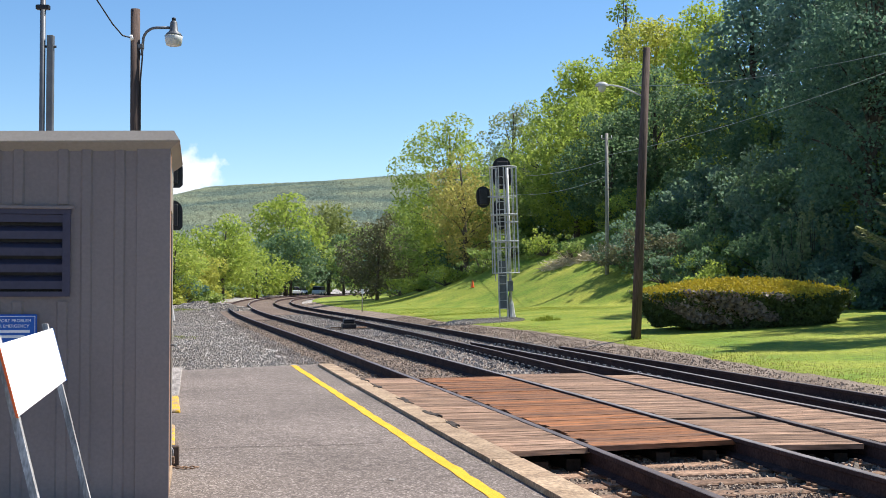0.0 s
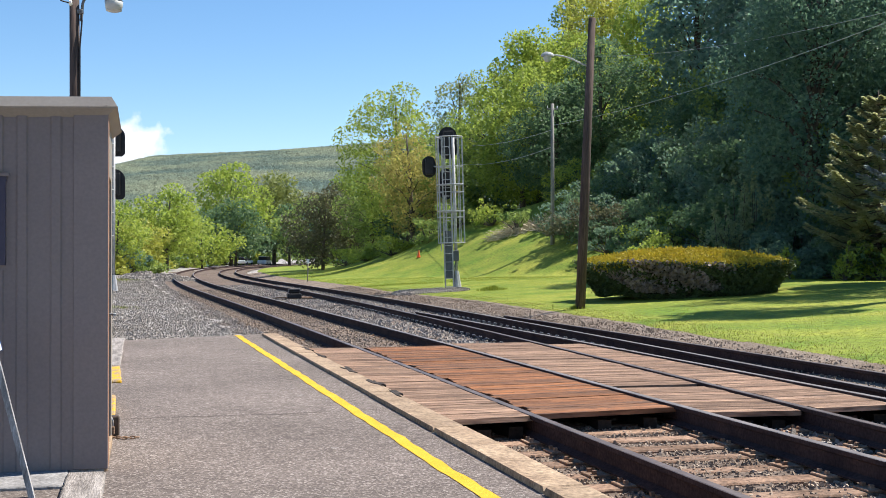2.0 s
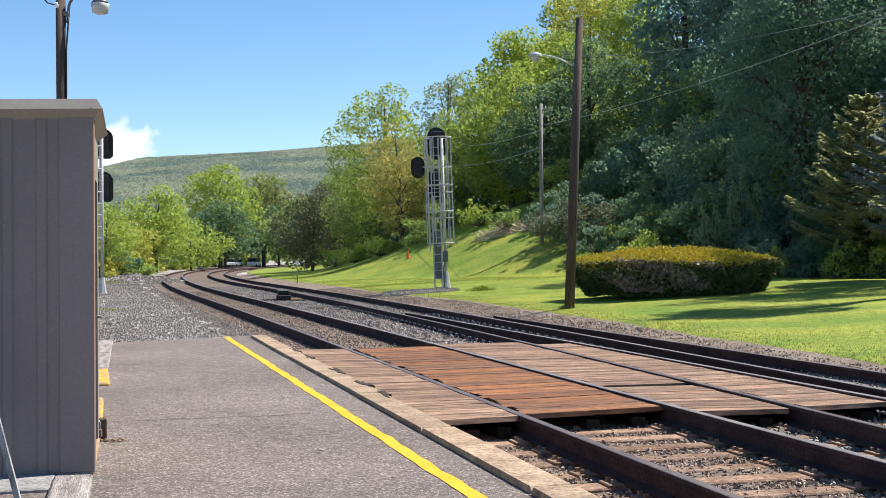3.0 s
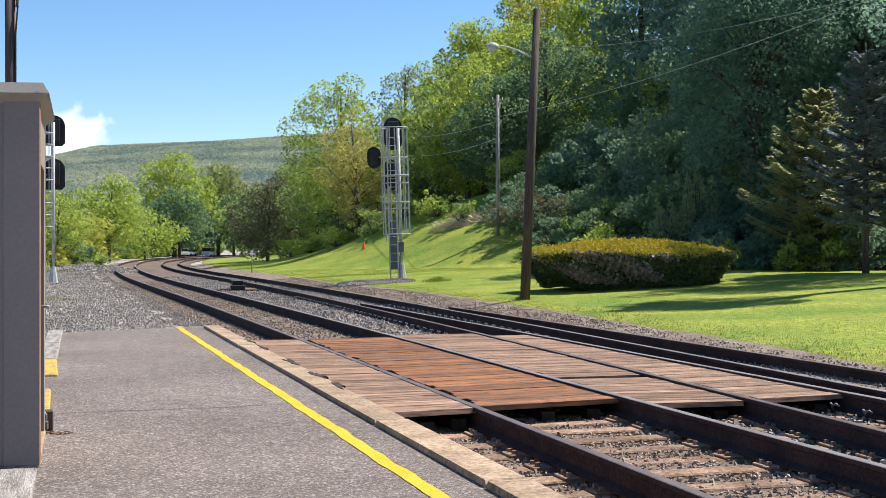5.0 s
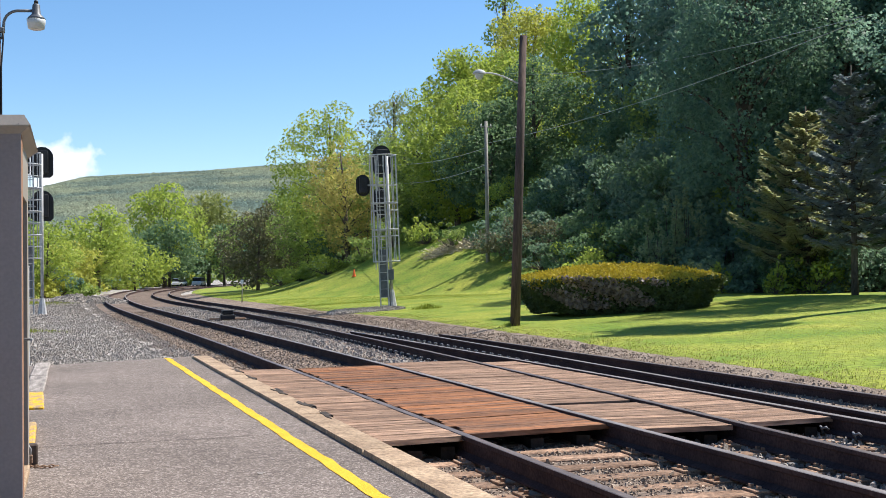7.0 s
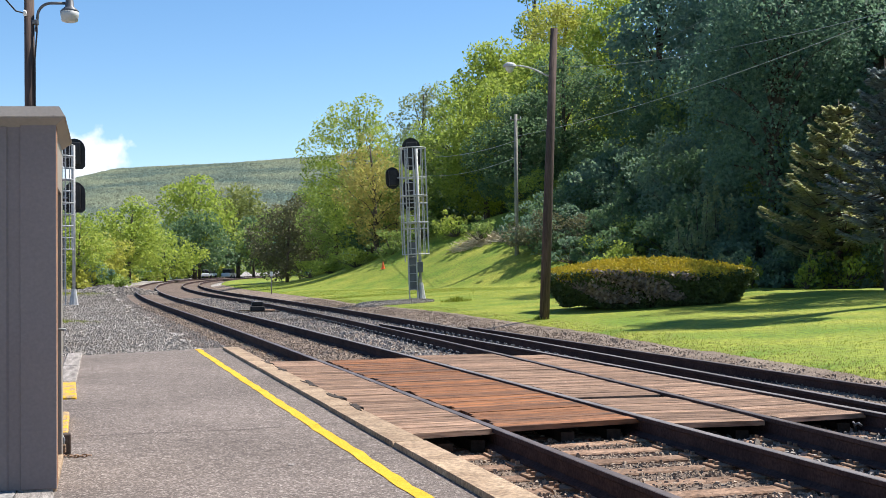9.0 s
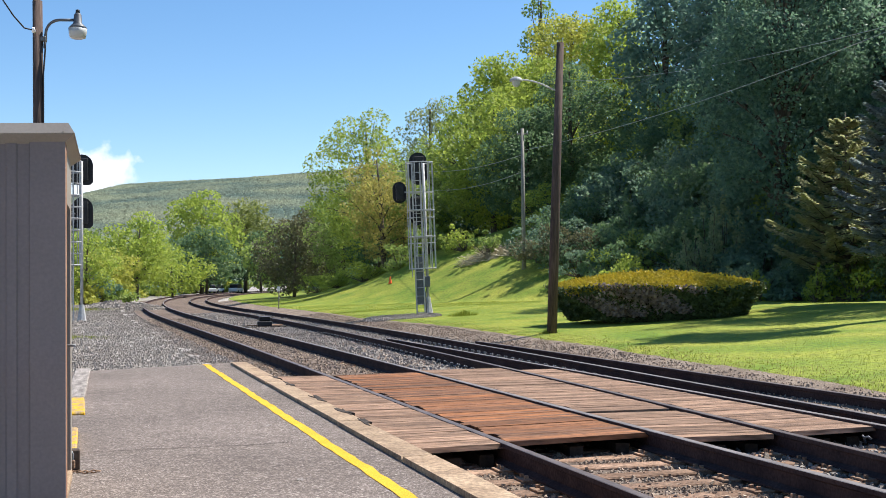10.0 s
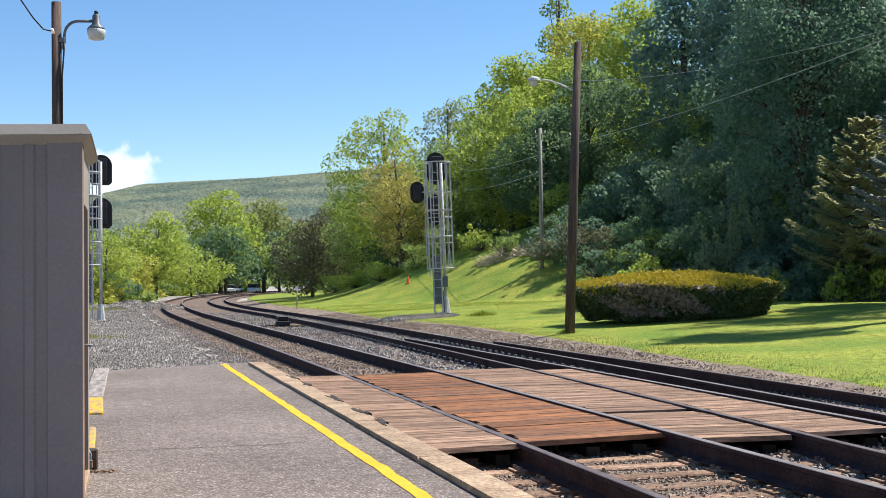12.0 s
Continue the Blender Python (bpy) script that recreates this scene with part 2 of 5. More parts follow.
def hill_mat():
    """Woods seen from far off, distance haze put into the greens: crowns of a few metres, drifts of paler leaf between.
    """
    m = bpy.data.materials.new("wooded_ridge")
    m.use_nodes = True
    n, l = m.node_tree.nodes, m.node_tree.links
    b = n["Principled BSDF"]
    b.inputs["Roughness"].default_value, b.inputs["Specular IOR Level"].default_value = 0.95, 0.1
    co = n.new("ShaderNodeNewGeometry").outputs["Position"]
    vo = n.new("ShaderNodeTexVoronoi")
    vo.inputs["Scale"].default_value = 0.13
    l.new(co, vo.inputs["Vector"])
    no = n.new("ShaderNodeTexNoise")
    no.inputs["Scale"].default_value, no.inputs["Detail"].default_value = 0.012, 6.0
    l.new(co, no.inputs["Vector"])
    hue = n.new("ShaderNodeSeparateColor")
    l.new(vo.outputs["Color"], hue.inputs["Color"])
    ad = n.new("ShaderNodeMath")
    ad.operation, ad.inputs[1].default_value = "MULTIPLY_ADD", 0.55
    l.new(hue.outputs["Red"], ad.inputs[0])
    l.new(no.outputs["Fac"], ad.inputs[2])
    ra = n.new("ShaderNodeValToRGB")
    e = ra.color_ramp.elements
    e[0].position, e[0].color = 0.4, (0.085, 0.125, 0.09, 1)
    e[1].position, e[1].color = 1.0, (0.17, 0.2, 0.11, 1)
    mid = e.new(0.72)
    mid.color = (0.11, 0.15, 0.09, 1)
    l.new(ad.outputs[0], ra.inputs["Fac"])
    l.new(ra.outputs["Color"], b.inputs["Base Color"])
    bp = n.new("ShaderNodeBump")
    bp.inputs["Strength"].default_value, bp.inputs["Distance"].default_value = 0.7, 2.5
    bp.invert = True
    l.new(vo.outputs["Distance"], bp.inputs["Height"])
    l.new(bp.outputs["Normal"], b.inputs["Normal"])
    return m


M_HILL = hill_mat()
# blue-grey of the distance haze is mixed into the crown colour
M_RIDGE_TREES = mat("haze_tinted_crowns", (0.066, 0.096, 0.083), (0.14, 0.16, 0.11), 0.008, 0.95, 0.0, 0.1, vary=0.3, island=True, spec=0.1)
M_BED = mat("brown_ballast_bed", (0.105, 0.075, 0.057), (0.17, 0.126, 0.097), 0.8, 0.95, 1.0, 24.0, fine_mix=0.6)
M_VERGE = mat("verge_gravel_bed", (0.15, 0.11, 0.082), (0.25, 0.195, 0.15), 1.5, 0.95, 1.0, 34.0, fine_mix=0.5)
LEAF = {
    "bright": leaf_mat("bright_spring_leaves", (0.225, 0.32, 0.055), (0.41, 0.48, 0.09), 0.55),
    "yellow": leaf_mat("yellow_green_leaves", (0.3, 0.33, 0.05), (0.5, 0.5, 0.1), 0.5),
    "mid": leaf_mat("green_leaves", (0.15, 0.24, 0.06), (0.29, 0.37, 0.095), 0.55),
    # next four: blue haze and the wood's shade are mixed into the leaf colour
    "dark": leaf_mat("haze_tinted_leaves", (0.12, 0.22, 0.17), (0.225, 0.345, 0.25), 0.6),
    "brush": leaf_mat("undergrowth_leaves", (0.115, 0.195, 0.135), (0.2, 0.295, 0.18), 0.55),
    "deep": leaf_mat("shaded_green_leaves", (0.085, 0.155, 0.08), (0.165, 0.255, 0.115), 0.5),
    "wood": leaf_mat("dense_wood_leaves", (0.095, 0.175, 0.12), (0.18, 0.29, 0.185), 0.5),
    "olive": leaf_mat("olive_leaves", (0.17, 0.21, 0.06), (0.3, 0.33, 0.1), 0.5),
    "rust": leaf_mat("reddish_spring_leaves", (0.31, 0.28, 0.08), (0.47, 0.42, 0.12), 0.55),
    "grey": leaf_mat("grey_green_leaves", (0.19, 0.24, 0.12), (0.32, 0.37, 0.18), 0.5),
    "bare": leaf_mat("dusky_leaves", (0.085, 0.09, 0.05), (0.16, 0.155, 0.075), 0.4),
    "spruce": leaf_mat("spruce_needles", (0.3, 0.33, 0.18), (0.52, 0.52, 0.28), 0.55),
    "blue": leaf_mat("blue_spruce_needles", (0.2, 0.25, 0.25), (0.38, 0.43, 0.43), 0.5),
}
# flank leaves: yew green darkened for the hedge's shadow side
M_HEDGE = leaf_mat("shaded_yew_leaves", (0.04, 0.06, 0.02), (0.088, 0.118, 0.038), 0.2)
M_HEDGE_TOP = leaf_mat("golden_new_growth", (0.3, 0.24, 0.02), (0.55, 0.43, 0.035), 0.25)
M_HEDGE_DEAD = leaf_mat("dead_hedge_twigs", (0.15, 0.115, 0.105), (0.29, 0.225, 0.2), 0.15)
M_BRUSH = leaf_mat("dry_brush", (0.34, 0.29, 0.19), (0.56, 0.49, 0.35), 0.2)
M_DRY_GRASS = leaf_mat("dry_grass_blades", (0.2, 0.19, 0.05), (0.42, 0.36, 0.15), 0.3)
M_GRASS = leaf_mat("grass_blades", (0.16, 0.215, 0.018), (0.265, 0.295, 0.032), 0.4)


# ---------------------------------------------------------------- building helpers
def part(name, bm, material, parent=None, label=""):
    me = bpy.data.meshes.new(name)
    bm.to_mesh(me)
    bm.free()
    me.materials.append(material)
    ob = new(name, me)
    if parent:
        ob.parent = parent
    return tagged(ob, label)


def empty(name, m=None):
    ob = new(name)
    ob.empty_display_size = 0.1
    if m is not None:
        ob.matrix_basis = m
    return ob


def raw(name, verts, faces, material, parent=None, smooth=False):
    """A mesh from arrays of vertices and equal-sided faces."""
    verts, faces = np.asarray(verts, dtype=np.float32), np.asarray(faces, dtype=np.int32)
    me = bpy.data.meshes.new(name)
    k = faces.shape[1]
    me.vertices.add(len(verts))
    me.vertices.foreach_set("co", verts.ravel())
    me.loops.add(faces.size)
    me.loops.foreach_set("vertex_index", faces.ravel())
    me.polygons.add(len(faces))
    me.polygons.foreach_set("loop_start", np.arange(0, faces.size, k, dtype=np.int32))
    me.polygons.foreach_set("use_smooth", np.full(len(faces), smooth))
    me.update(calc_edges=True)
    me.materials.append(material)
    ob = new(name, me)
    if parent:
        ob.parent = parent
    return ob


def box(bm, x0, x1, y0, y1, z0, z1, bevel=0.0, m=None):
    r = bmesh.ops.create_cube(bm, size=1.0)
    vs = r["verts"]
    for v in vs:
        v.co = Vector(((x0 + x1) / 2 + v.co.x * (x1 - x0), (y0 + y1) / 2 + v.co.y * (y1 - y0), (z0 + z1) / 2 + v.co.z * (z1 - z0)))
    if bevel:
        es = list({e for v in vs for e in v.link_edges})
        r2 = bmesh.ops.bevel(bm, geom=es, offset=bevel, segments=1, affect="EDGES", profile=0.5)
        vs = [v for v in r2["verts"]]
    if m is not None:
        bmesh.ops.transform(bm, matrix=m, verts=vs)
    return bm


def boxed(x0, x1, y0, y1, z0, z1, bevel=0.0):
    return box(bmesh.new(), x0, x1, y0, y1, z0, z1, bevel)


def tube(bm, pts, radii, sides=10, cap=True):
    """A round bar along a line of points."""
    rings = []
    pts = [Vector(p) for p in pts]
    if not hasattr(radii, "__len__"):
        radii = [radii] * len(pts)
    for i, p in enumerate(pts):
        d = (pts[min(i + 1, len(pts) - 1)] - pts[max(i - 1, 0)]).normalized()
        a = d.cross(Vector((0.13, 0.99, 0.05)) if abs(d.z) > 0.7 else Vector((0, 0, 1))).normalized()
        b = d.cross(a).normalized()
        rings.append([bm.verts.new(p + (a * math.cos(2 * math.pi * k / sides) + b * math.sin(2 * math.pi * k / sides)) * radii[i]) for k in range(sides)])
    for r0, r1 in zip(rings, rings[1:]):
        for k in range(sides):
            f = bm.faces.new((r0[k], r0[(k + 1) % sides], r1[(k + 1) % sides], r1[k]))
            f.smooth = True
    if cap:
        bm.faces.new(rings[0][::-1])
        bm.faces.new(rings[-1])
    return bm


def tubed(pts, radii, sides=10):
    bm = tube(bmesh.new(), pts, radii, sides)
    bmesh.ops.recalc_face_normals(bm, faces=bm.faces)
    return bm


def prism(bm, corners, z0, z1, inset=0.0):
    """A slab over a convex plan polygon."""
    n = len(corners)
    c = sum((Vector((p[0], p[1])) for p in corners), Vector((0, 0))) / n
    def z(v, i):
        return v[i] if hasattr(v, "__len__") else v
    lo = [bm.verts.new((p[0], p[1], z(z0, i))) for i, p in enumerate(corners)]
    mid = [bm.verts.new((p[0], p[1], z(z1, i) - inset)) for i, p in enumerate(corners)] if inset else lo
    hi = []
    for i, p in enumerate(corners):
        d = Vector((p[0], p[1])) - c
        q = c + d * max(0.0, 1 - inset / max(d.length, 1e-6))
        hi.append(bm.verts.new((q.x, q.y, z(z1, i))))
    for a, b in ((lo, mid), (mid, hi)) if inset else ((lo, hi),):
        for i in range(n):
            bm.faces.new((a[i], a[(i + 1) % n], b[(i + 1) % n], b[i]))
    bm.faces.new(hi)
    bm.faces.new(lo[::-1])
    bmesh.ops.recalc_face_normals(bm, faces=bm.faces)
    return bm


# ---------------------------------------------------------------- the plan of the tracks
def centre_line(x0, h0, k0, s1, k1, y0=2.0, length=330.0, n=661):
    """Straight-ish first, then an easing into a long right-hand curve; columns x, y, heading."""
    ds = length / (n - 1)
    s = np.arange(n) * ds
    w = np.clip((s - s1) / 25, 0, 1)
    h = radians(h0) + np.concatenate([[0], np.cumsum((k0 * (1 - w) + k1 * w)[:-1] * ds)])
    x = x0 + np.concatenate([[0], np.cumsum(-np.sin(h[:-1]) * ds)])
    y = y0 + np.concatenate([[0], np.cumsum(np.cos(h[:-1]) * ds)])
    back = np.arange(-24, 0) * ds
    x = np.concatenate([x0 - np.sin(h[0]) * back, x])
    y = np.concatenate([y0 + np.cos(h[0]) * back, y])
    return x, y, np.concatenate([np.full(24, h[0]), h])


TRACK_A = centre_line(4.017, 10.737, 0.00072, 32.55, -0.00133)
TRACK_B = centre_line(6.066, 7.596, 0.00123, 52.35, -0.00177)
TRACK_C = centre_line(7.651, 10.256, 0.00087, 92.4, -0.00052)
HALF = 0.7525
RAIL_Z = -0.05


def beside(track, off):
    x, y, h = track
    return x + off * np.cos(h), y + off * np.sin(h)


def rail_x(track, off, y):
    px, py = beside(track, off)
    return float(np.interp(y, py, px))


EDGE_Y = [-20, 0, 8, 15.7, 20.3, 26.7, 33.7, 40.7, 50, 60]
EDGE_X = [12.5, 9.2, 7.7, 6.4, 5.9, 5.3, 4.1, 3.2, 0.6, -0.9]


def lawn_edge(y):
    y = np.asarray(y, dtype=float)
    return np.where(y < 60, np.interp(y, EDGE_Y, EDGE_X), np.interp(y, TRACK_B[1], TRACK_B[0]) + 2.9)


def lawn_z(x, y):
    x, y = np.asarray(x, dtype=float), np.asarray(y, dtype=float)
    e = x - lawn_edge(y)
    b = np.maximum(0, (x - 15) * 0.7 + np.clip(y - 50, -60, 30) * 0.45)
    return -0.06 + 0.05 * np.clip(e, 0, 12) + np.minimum(0.41 * b, 14) * np.clip(e / 10, 0, 1)


def ground_z(x, y):
    """Ballast bed under the tracks, gravel yard to their west, lawn and wooded bank to their east."""
    x, y = np.asarray(x, dtype=float), np.asarray(y, dtype=float)
    e = x - lawn_edge(y)
    west = np.interp(y, TRACK_A[1], TRACK_A[0]) - 2.2
    bed = np.where(x > west, -0.29, np.maximum(-0.29 + 0.12 * (west - x), -0.15 + 0 * x))
    bed = np.where(x > west, bed, np.minimum(bed, -0.15))
    return np.where(e > 0, lawn_z(x, y), np.where(e > -0.9, -0.29 + (e + 0.9) / 0.9 * 0.23, bed))


# ---------------------------------------------------------------- ground
def sheet(name, xs, ys, height, material, warp=None):
    gx, gy = np.meshgrid(xs, ys)
    if warp is not None:
        gx = gx + warp(gy)
    v = np.stack([gx, gy, height(gx, gy)], -1).reshape(-1, 3)
    w, h = len(xs), len(ys)
    i = (np.arange(h - 1)[:, None] * w + np.arange(w - 1)[None, :]).ravel()
    f = np.stack([i, i + 1, i + w + 1, i + w], -1)
    return raw(name, v, f, material, smooth=True)


rng = np.random.default_rng(7)


def lumpy(x, y, amp, size):
    """Cheap uneven relief out of a few crossed waves."""
    z = 0
    for k in range(6):
        a, p = 2.4 * k + 0.3, 1.7 * k
        z = z + np.sin((x * math.cos(a) + y * math.sin(a)) / size * (1 + 0.37 * k) + p) / (1 + 0.5 * k)
    return amp * z / 2.5


far_y = np.concatenate([np.arange(-30, 60, 1.0), np.arange(60, 200, 4.0), np.geomspace(200, 4200, 26)])
far_x = np.concatenate([-np.geomspace(3000, 20, 28), np.arange(-19, 30, 0.6), np.geomspace(31, 3000, 28)])
ground = sheet("ground", far_x, far_y, lambda x, y: ground_z(x, y) + lumpy(x, y, 0.012, 0.5) - np.where(x - lawn_edge(y) > 0.3, 0.6, np.where(x - lawn_edge(y) > -1.5, 0.06, 0.0)), M_GRAVEL)
tagged(ground, "grey crushed-stone ground beside the railway tracks", "ground", kind="structure")

lawn_u = np.concatenate([[0, 0.12, 0.3, 0.6], np.arange(1, 20, 0.75), np.geomspace(20, 420, 18)])
lawn_y = np.concatenate([np.arange(-20, 75, 0.8), np.arange(75, 260, 5.0)])
lawn = sheet("lawn", lawn_u, lawn_y, lambda x, y: lawn_z(x, y) + lumpy(x, y, 0.03, 1.6) - 0.14 * np.exp(-(x - lawn_edge(y)) / 0.15), M_LAWN, warp=lambda y: lawn_edge(y) + lumpy(y, y * 0.3, 0.16, 0.7))
tagged(lawn, "bright green mown lawn rising to the woods", "lawn", kind="structure")


def strip(name, lo, hi, ys, material, cols=7):
    """A long sheet between two edges that run beside the tracks; each edge gives x and z for y."""
    (x0, z0), (x1, z1) = lo(ys), hi(ys)
    u = np.linspace(0, 1, cols)
    gx = x0[:, None] * (1 - u) + x1[:, None] * u
    gz = z0[:, None] * (1 - u) + z1[:, None] * u
    gy = np.repeat(ys[:, None], cols, 1)
    v = np.stack([gx, gy, gz + lumpy(gx, gy, 0.008, 0.35)], -1).reshape(-1, 3)
    i = (np.arange(len(ys) - 1)[:, None] * cols + np.arange(cols - 1)[None, :]).ravel()
    return raw(name, v, np.stack([i, i + 1, i + cols + 1, i + cols], -1), material, smooth=True)


bed_y = np.concatenate([np.arange(-8, 70, 0.5), np.arange(70, 255, 3.0)])
bed = strip("track_bed", lambda y: (np.maximum(np.interp(y, TRACK_A[1], TRACK_A[0]) - 2.45, np.where(y < 21.9, 0.80 - 0.2 * (y - 8.6) + 0.1, -99)), np.where(y > 20.5, -0.238, -0.268)), lambda y: (np.minimum(np.interp(y, TRACK_B[1], TRACK_B[0]) + 2.9, lawn_edge(y) - 1.0), np.where(y > 20.5, -0.238, -0.268)), bed_y, M_BED, 12)
tagged(bed, "rust-brown ballast bed under the tracks", "track bed", kind="structure")
verge = strip("verge", lambda y: (lawn_edge(y) - 1.25, 0 * y - 0.275), lambda y: (lawn_edge(y) + 0.25, 0 * y - 0.075), np.arange(-8, 120, 0.5), M_VERGE, 8)
tagged(verge, "brown gravel verge between track and lawn", "verge", kind="structure")


def stones(name, x, y, z, size, material, label):
    """Loose angular stones, each a squashed and skewed block of its own."""
    n = len(x)
    base = np.array([[-1.1, -0.8, -1], [1.1, -0.8, -1], [0, 1.2, -1], [-1, -0.7, 1], [1, -0.7, 1], [0, 1.1, 1]], dtype=float) * 0.5
    v = base[None] * (1 + rng.uniform(-0.4, 0.4, (n, 6, 3)))
    v[:, 3:, :2] *= rng.uniform(0.45, 0.85, (n, 1, 1))
    v = v * (size[:, None] * rng.uniform(0.6, 1.3, (n, 3)))[:, None, :]
    a, b = rng.uniform(0, 6.28, n), rng.uniform(-0.6, 0.6, n)
    ca, sa, cb, sb = np.cos(a)[:, None], np.sin(a)[:, None], np.cos(b)[:, None], np.sin(b)[:, None]
    X, Y, Z = v[..., 0], v[..., 1], v[..., 2]
    Y, Z = Y * cb - Z * sb, Y * sb + Z * cb
    X, Y = X * ca - Y * sa, X * sa + Y * ca
    v = np.stack([X + x[:, None], Y + y[:, None], Z + z[:, None]], -1).reshape(-1, 3)
    q = np.array([[3, 4, 5], [0, 1, 4], [0, 4, 3], [1, 2, 5], [1, 5, 4], [2, 0, 3], [2, 3, 5]])
    f = (q[None] + (np.arange(n) * 6)[:, None, None]).reshape(-1, 3)
    return tagged(raw(name, v, f, material), label, "gravel", kind="stuff")


# ---------------------------------------------------------------- platform
def kerb_left(y):
    return 0.80 - 0.2 * (y - 8.6)


PLAT_FAR = 21.6
platform = empty("platform")
tagged(platform, "worn grey asphalt station platform with a yellow edge line", "platform", kind="structure")
bm = bmesh.new()
prism(bm, [(-9, -8), (kerb_left(-8) - 0.03, -8), (kerb_left(PLAT_FAR) - 0.03, PLAT_FAR + 0.45), (-4.3, 20.2), (-2.6, 9.9), (-9, 8.3)], -0.4, 0.0)
part("asphalt_slab", bm, M_ASPHALT, platform)
# hairline joint across the asphalt
bm = bmesh.new()
last = None
for k in range(26):
    u = k / 25
    x, y = -2.0 + u * 2.35, 10.9 + u * 0.62 + 0.035 * math.sin(9 * u) + 0.012 * math.sin(31 * u)
    a, b = bm.verts.new((x, y - 0.007, 0.004)), bm.verts.new((x, y + 0.007, 0.004))
    if last:
        bm.faces.new((last[0], a, b, last[1]))
    last = (a, b)
part("asphalt_crack", bm, M_TIMBER_DARK, platform)
# pale scuffs on the asphalt
rf = random.Random(21)
for cx, cy, rx, ry in ((-1.45, 16.6, 0.03, 0.12), (-0.62, 12.6, 0.025, 0.07), (-0.2, 9.35, 0.035, 0.08), (-1.0, 19.2, 0.03, 0.1)):
    bm = bmesh.new()
    ring = [bm.verts.new((cx + rx * rf.uniform(0.3, 1.1) * math.cos(a), cy + ry * rf.uniform(0.3, 1.1) * math.sin(a), 0.004)) for a in np.linspace(0, 2 * math.pi, 14)[:-1]]
    bm.faces.new(ring)
    bmesh.ops.recalc_face_normals(bm, faces=bm.faces)
    part("scuff", bm, M_SCUFF, platform, "pale worn scuff")
# yellow line, a little uneven along its edges
bm = bmesh.new()
last = None
for k in range(161):
    y = -7 + (PLAT_FAR + 7.1) * k / 160
    x = 0.47 - 0.2055 * (y - 8.63)
    wob = 0.004 * math.sin(2.7 * y) + 0.004 * math.sin(7.1 * y + 1) + 0.003 * math.sin(23 * y)
    a, b = bm.verts.new((x - 0.05 + wob, y, 0.004)), bm.verts.new((x + 0.05 + wob + 0.006 * math.sin(11 * y), y, 0.004))
    if last:
        bm.faces.new((last[0], last[1], b, a))
    last = (a, b)
bmesh.ops.recalc_face_normals(bm, faces=bm.faces)
part("yellow_line", bm, M_YELLOW, platform, "yellow painted safety line")

kerb = empty("kerb")
tagged(kerb, "tan weathered timber kerb along the platform edge", "kerb", kind="structure")
rk = random.Random(3)
y = -7.0
while y < PLAT_FAR:
    y2 = min(y + 2.44, PLAT_FAR)
    dz, dx = rk.uniform(-0.008, 0.008), rk.uniform(-0.004, 0.004)
    bm = bmesh.new()
    a, b = y + 0.008, y2 - 0.008
    prism(bm, [(kerb_left(a) + dx, a), (kerb_left(a) + 0.235 + dx, a + 0.06), (kerb_left(b) + 0.235 + dx, b + 0.06), (kerb_left(b) + dx, b)], -0.3, 0.035 + dz, 0.022)
    part("kerb_beam", bm, M_KERB, kerb)
    y = y2

# near-black plates for the shade in rotten holes where kerb and planks meet
rh = random.Random(8)
for yc in (18.1, 16.9, 14.9, 13.35, 12.5):
    bm = bmesh.new()
    n = 15
    ring = []
    for k in range(n):
        a = 2 * math.pi * k / n
        rr = rh.uniform(0.2, 1.3)
        ring.append(bm.verts.new((kerb_left(yc) + 0.235 - 0.2 * 0.42 * rr * math.sin(a) + 0.05 * rr * math.cos(a), yc + 0.42 * rr * math.sin(a), 0.042)))
    f = bm.faces.new(ring)
    bmesh.ops.recalc_face_normals(bm, faces=bm.faces)
    r2 = bmesh.ops.extrude_face_region(bm, geom=[f])
    bmesh.ops.translate(bm, vec=(0, 0, -0.03), verts=[v for v in r2["geom"] if isinstance(v, bmesh.types.BMVert)])
    bmesh.ops.recalc_face_normals(bm, faces=bm.faces)
    part("rotten_patch", bm, M_TIMBER_DARK, kerb, "dark plate standing in for a rotted, shaded hollow in the kerb")

# timbers along the back of the platform
def timber(name, x, y, length, width, top, yaw, material, label):
    bm = boxed(-width / 2, width / 2, 0, length, -0.12, top, 0.012)
    ob = part(name, bm, material)
    ob.matrix_basis = pose(x, y, 0, 0, 0, yaw)
    return tagged(ob, label, "timber")


timber("timber", -3.03, 15.7, 2.4, 0.22, 0.03, 10.6, M_OLD_WOOD, "grey weathered timber lying along the asphalt edge")
timber("timber", -3.49, 18.12, 2.7, 0.22, 0.03, 10.6, M_OLD_WOOD, "grey weathered timber lying along the asphalt edge")
timber("yellow_timber", -2.63, 13.85, 1.8, 0.2, 0.028, 12, M_YELLOW_WORN, "yellow painted end of a worn timber")
timber("yellow_timber", -2.04, 10.75, 1.5, 0.17, 0.06, 11.5, M_YELLOW_WORN, "yellow painted timber beside the shed door")
timber("timber", -1.585, 8.5, 1.25, 0.1, 0.05, 10.5, M_KERB, "tan timber sill lying along the shed side")
timber("timber", -1.4, 7.15, 1.15, 0.22, 0.04, 10.5, M_OLD_WOOD, "short grey weathered timber before the shed corner")


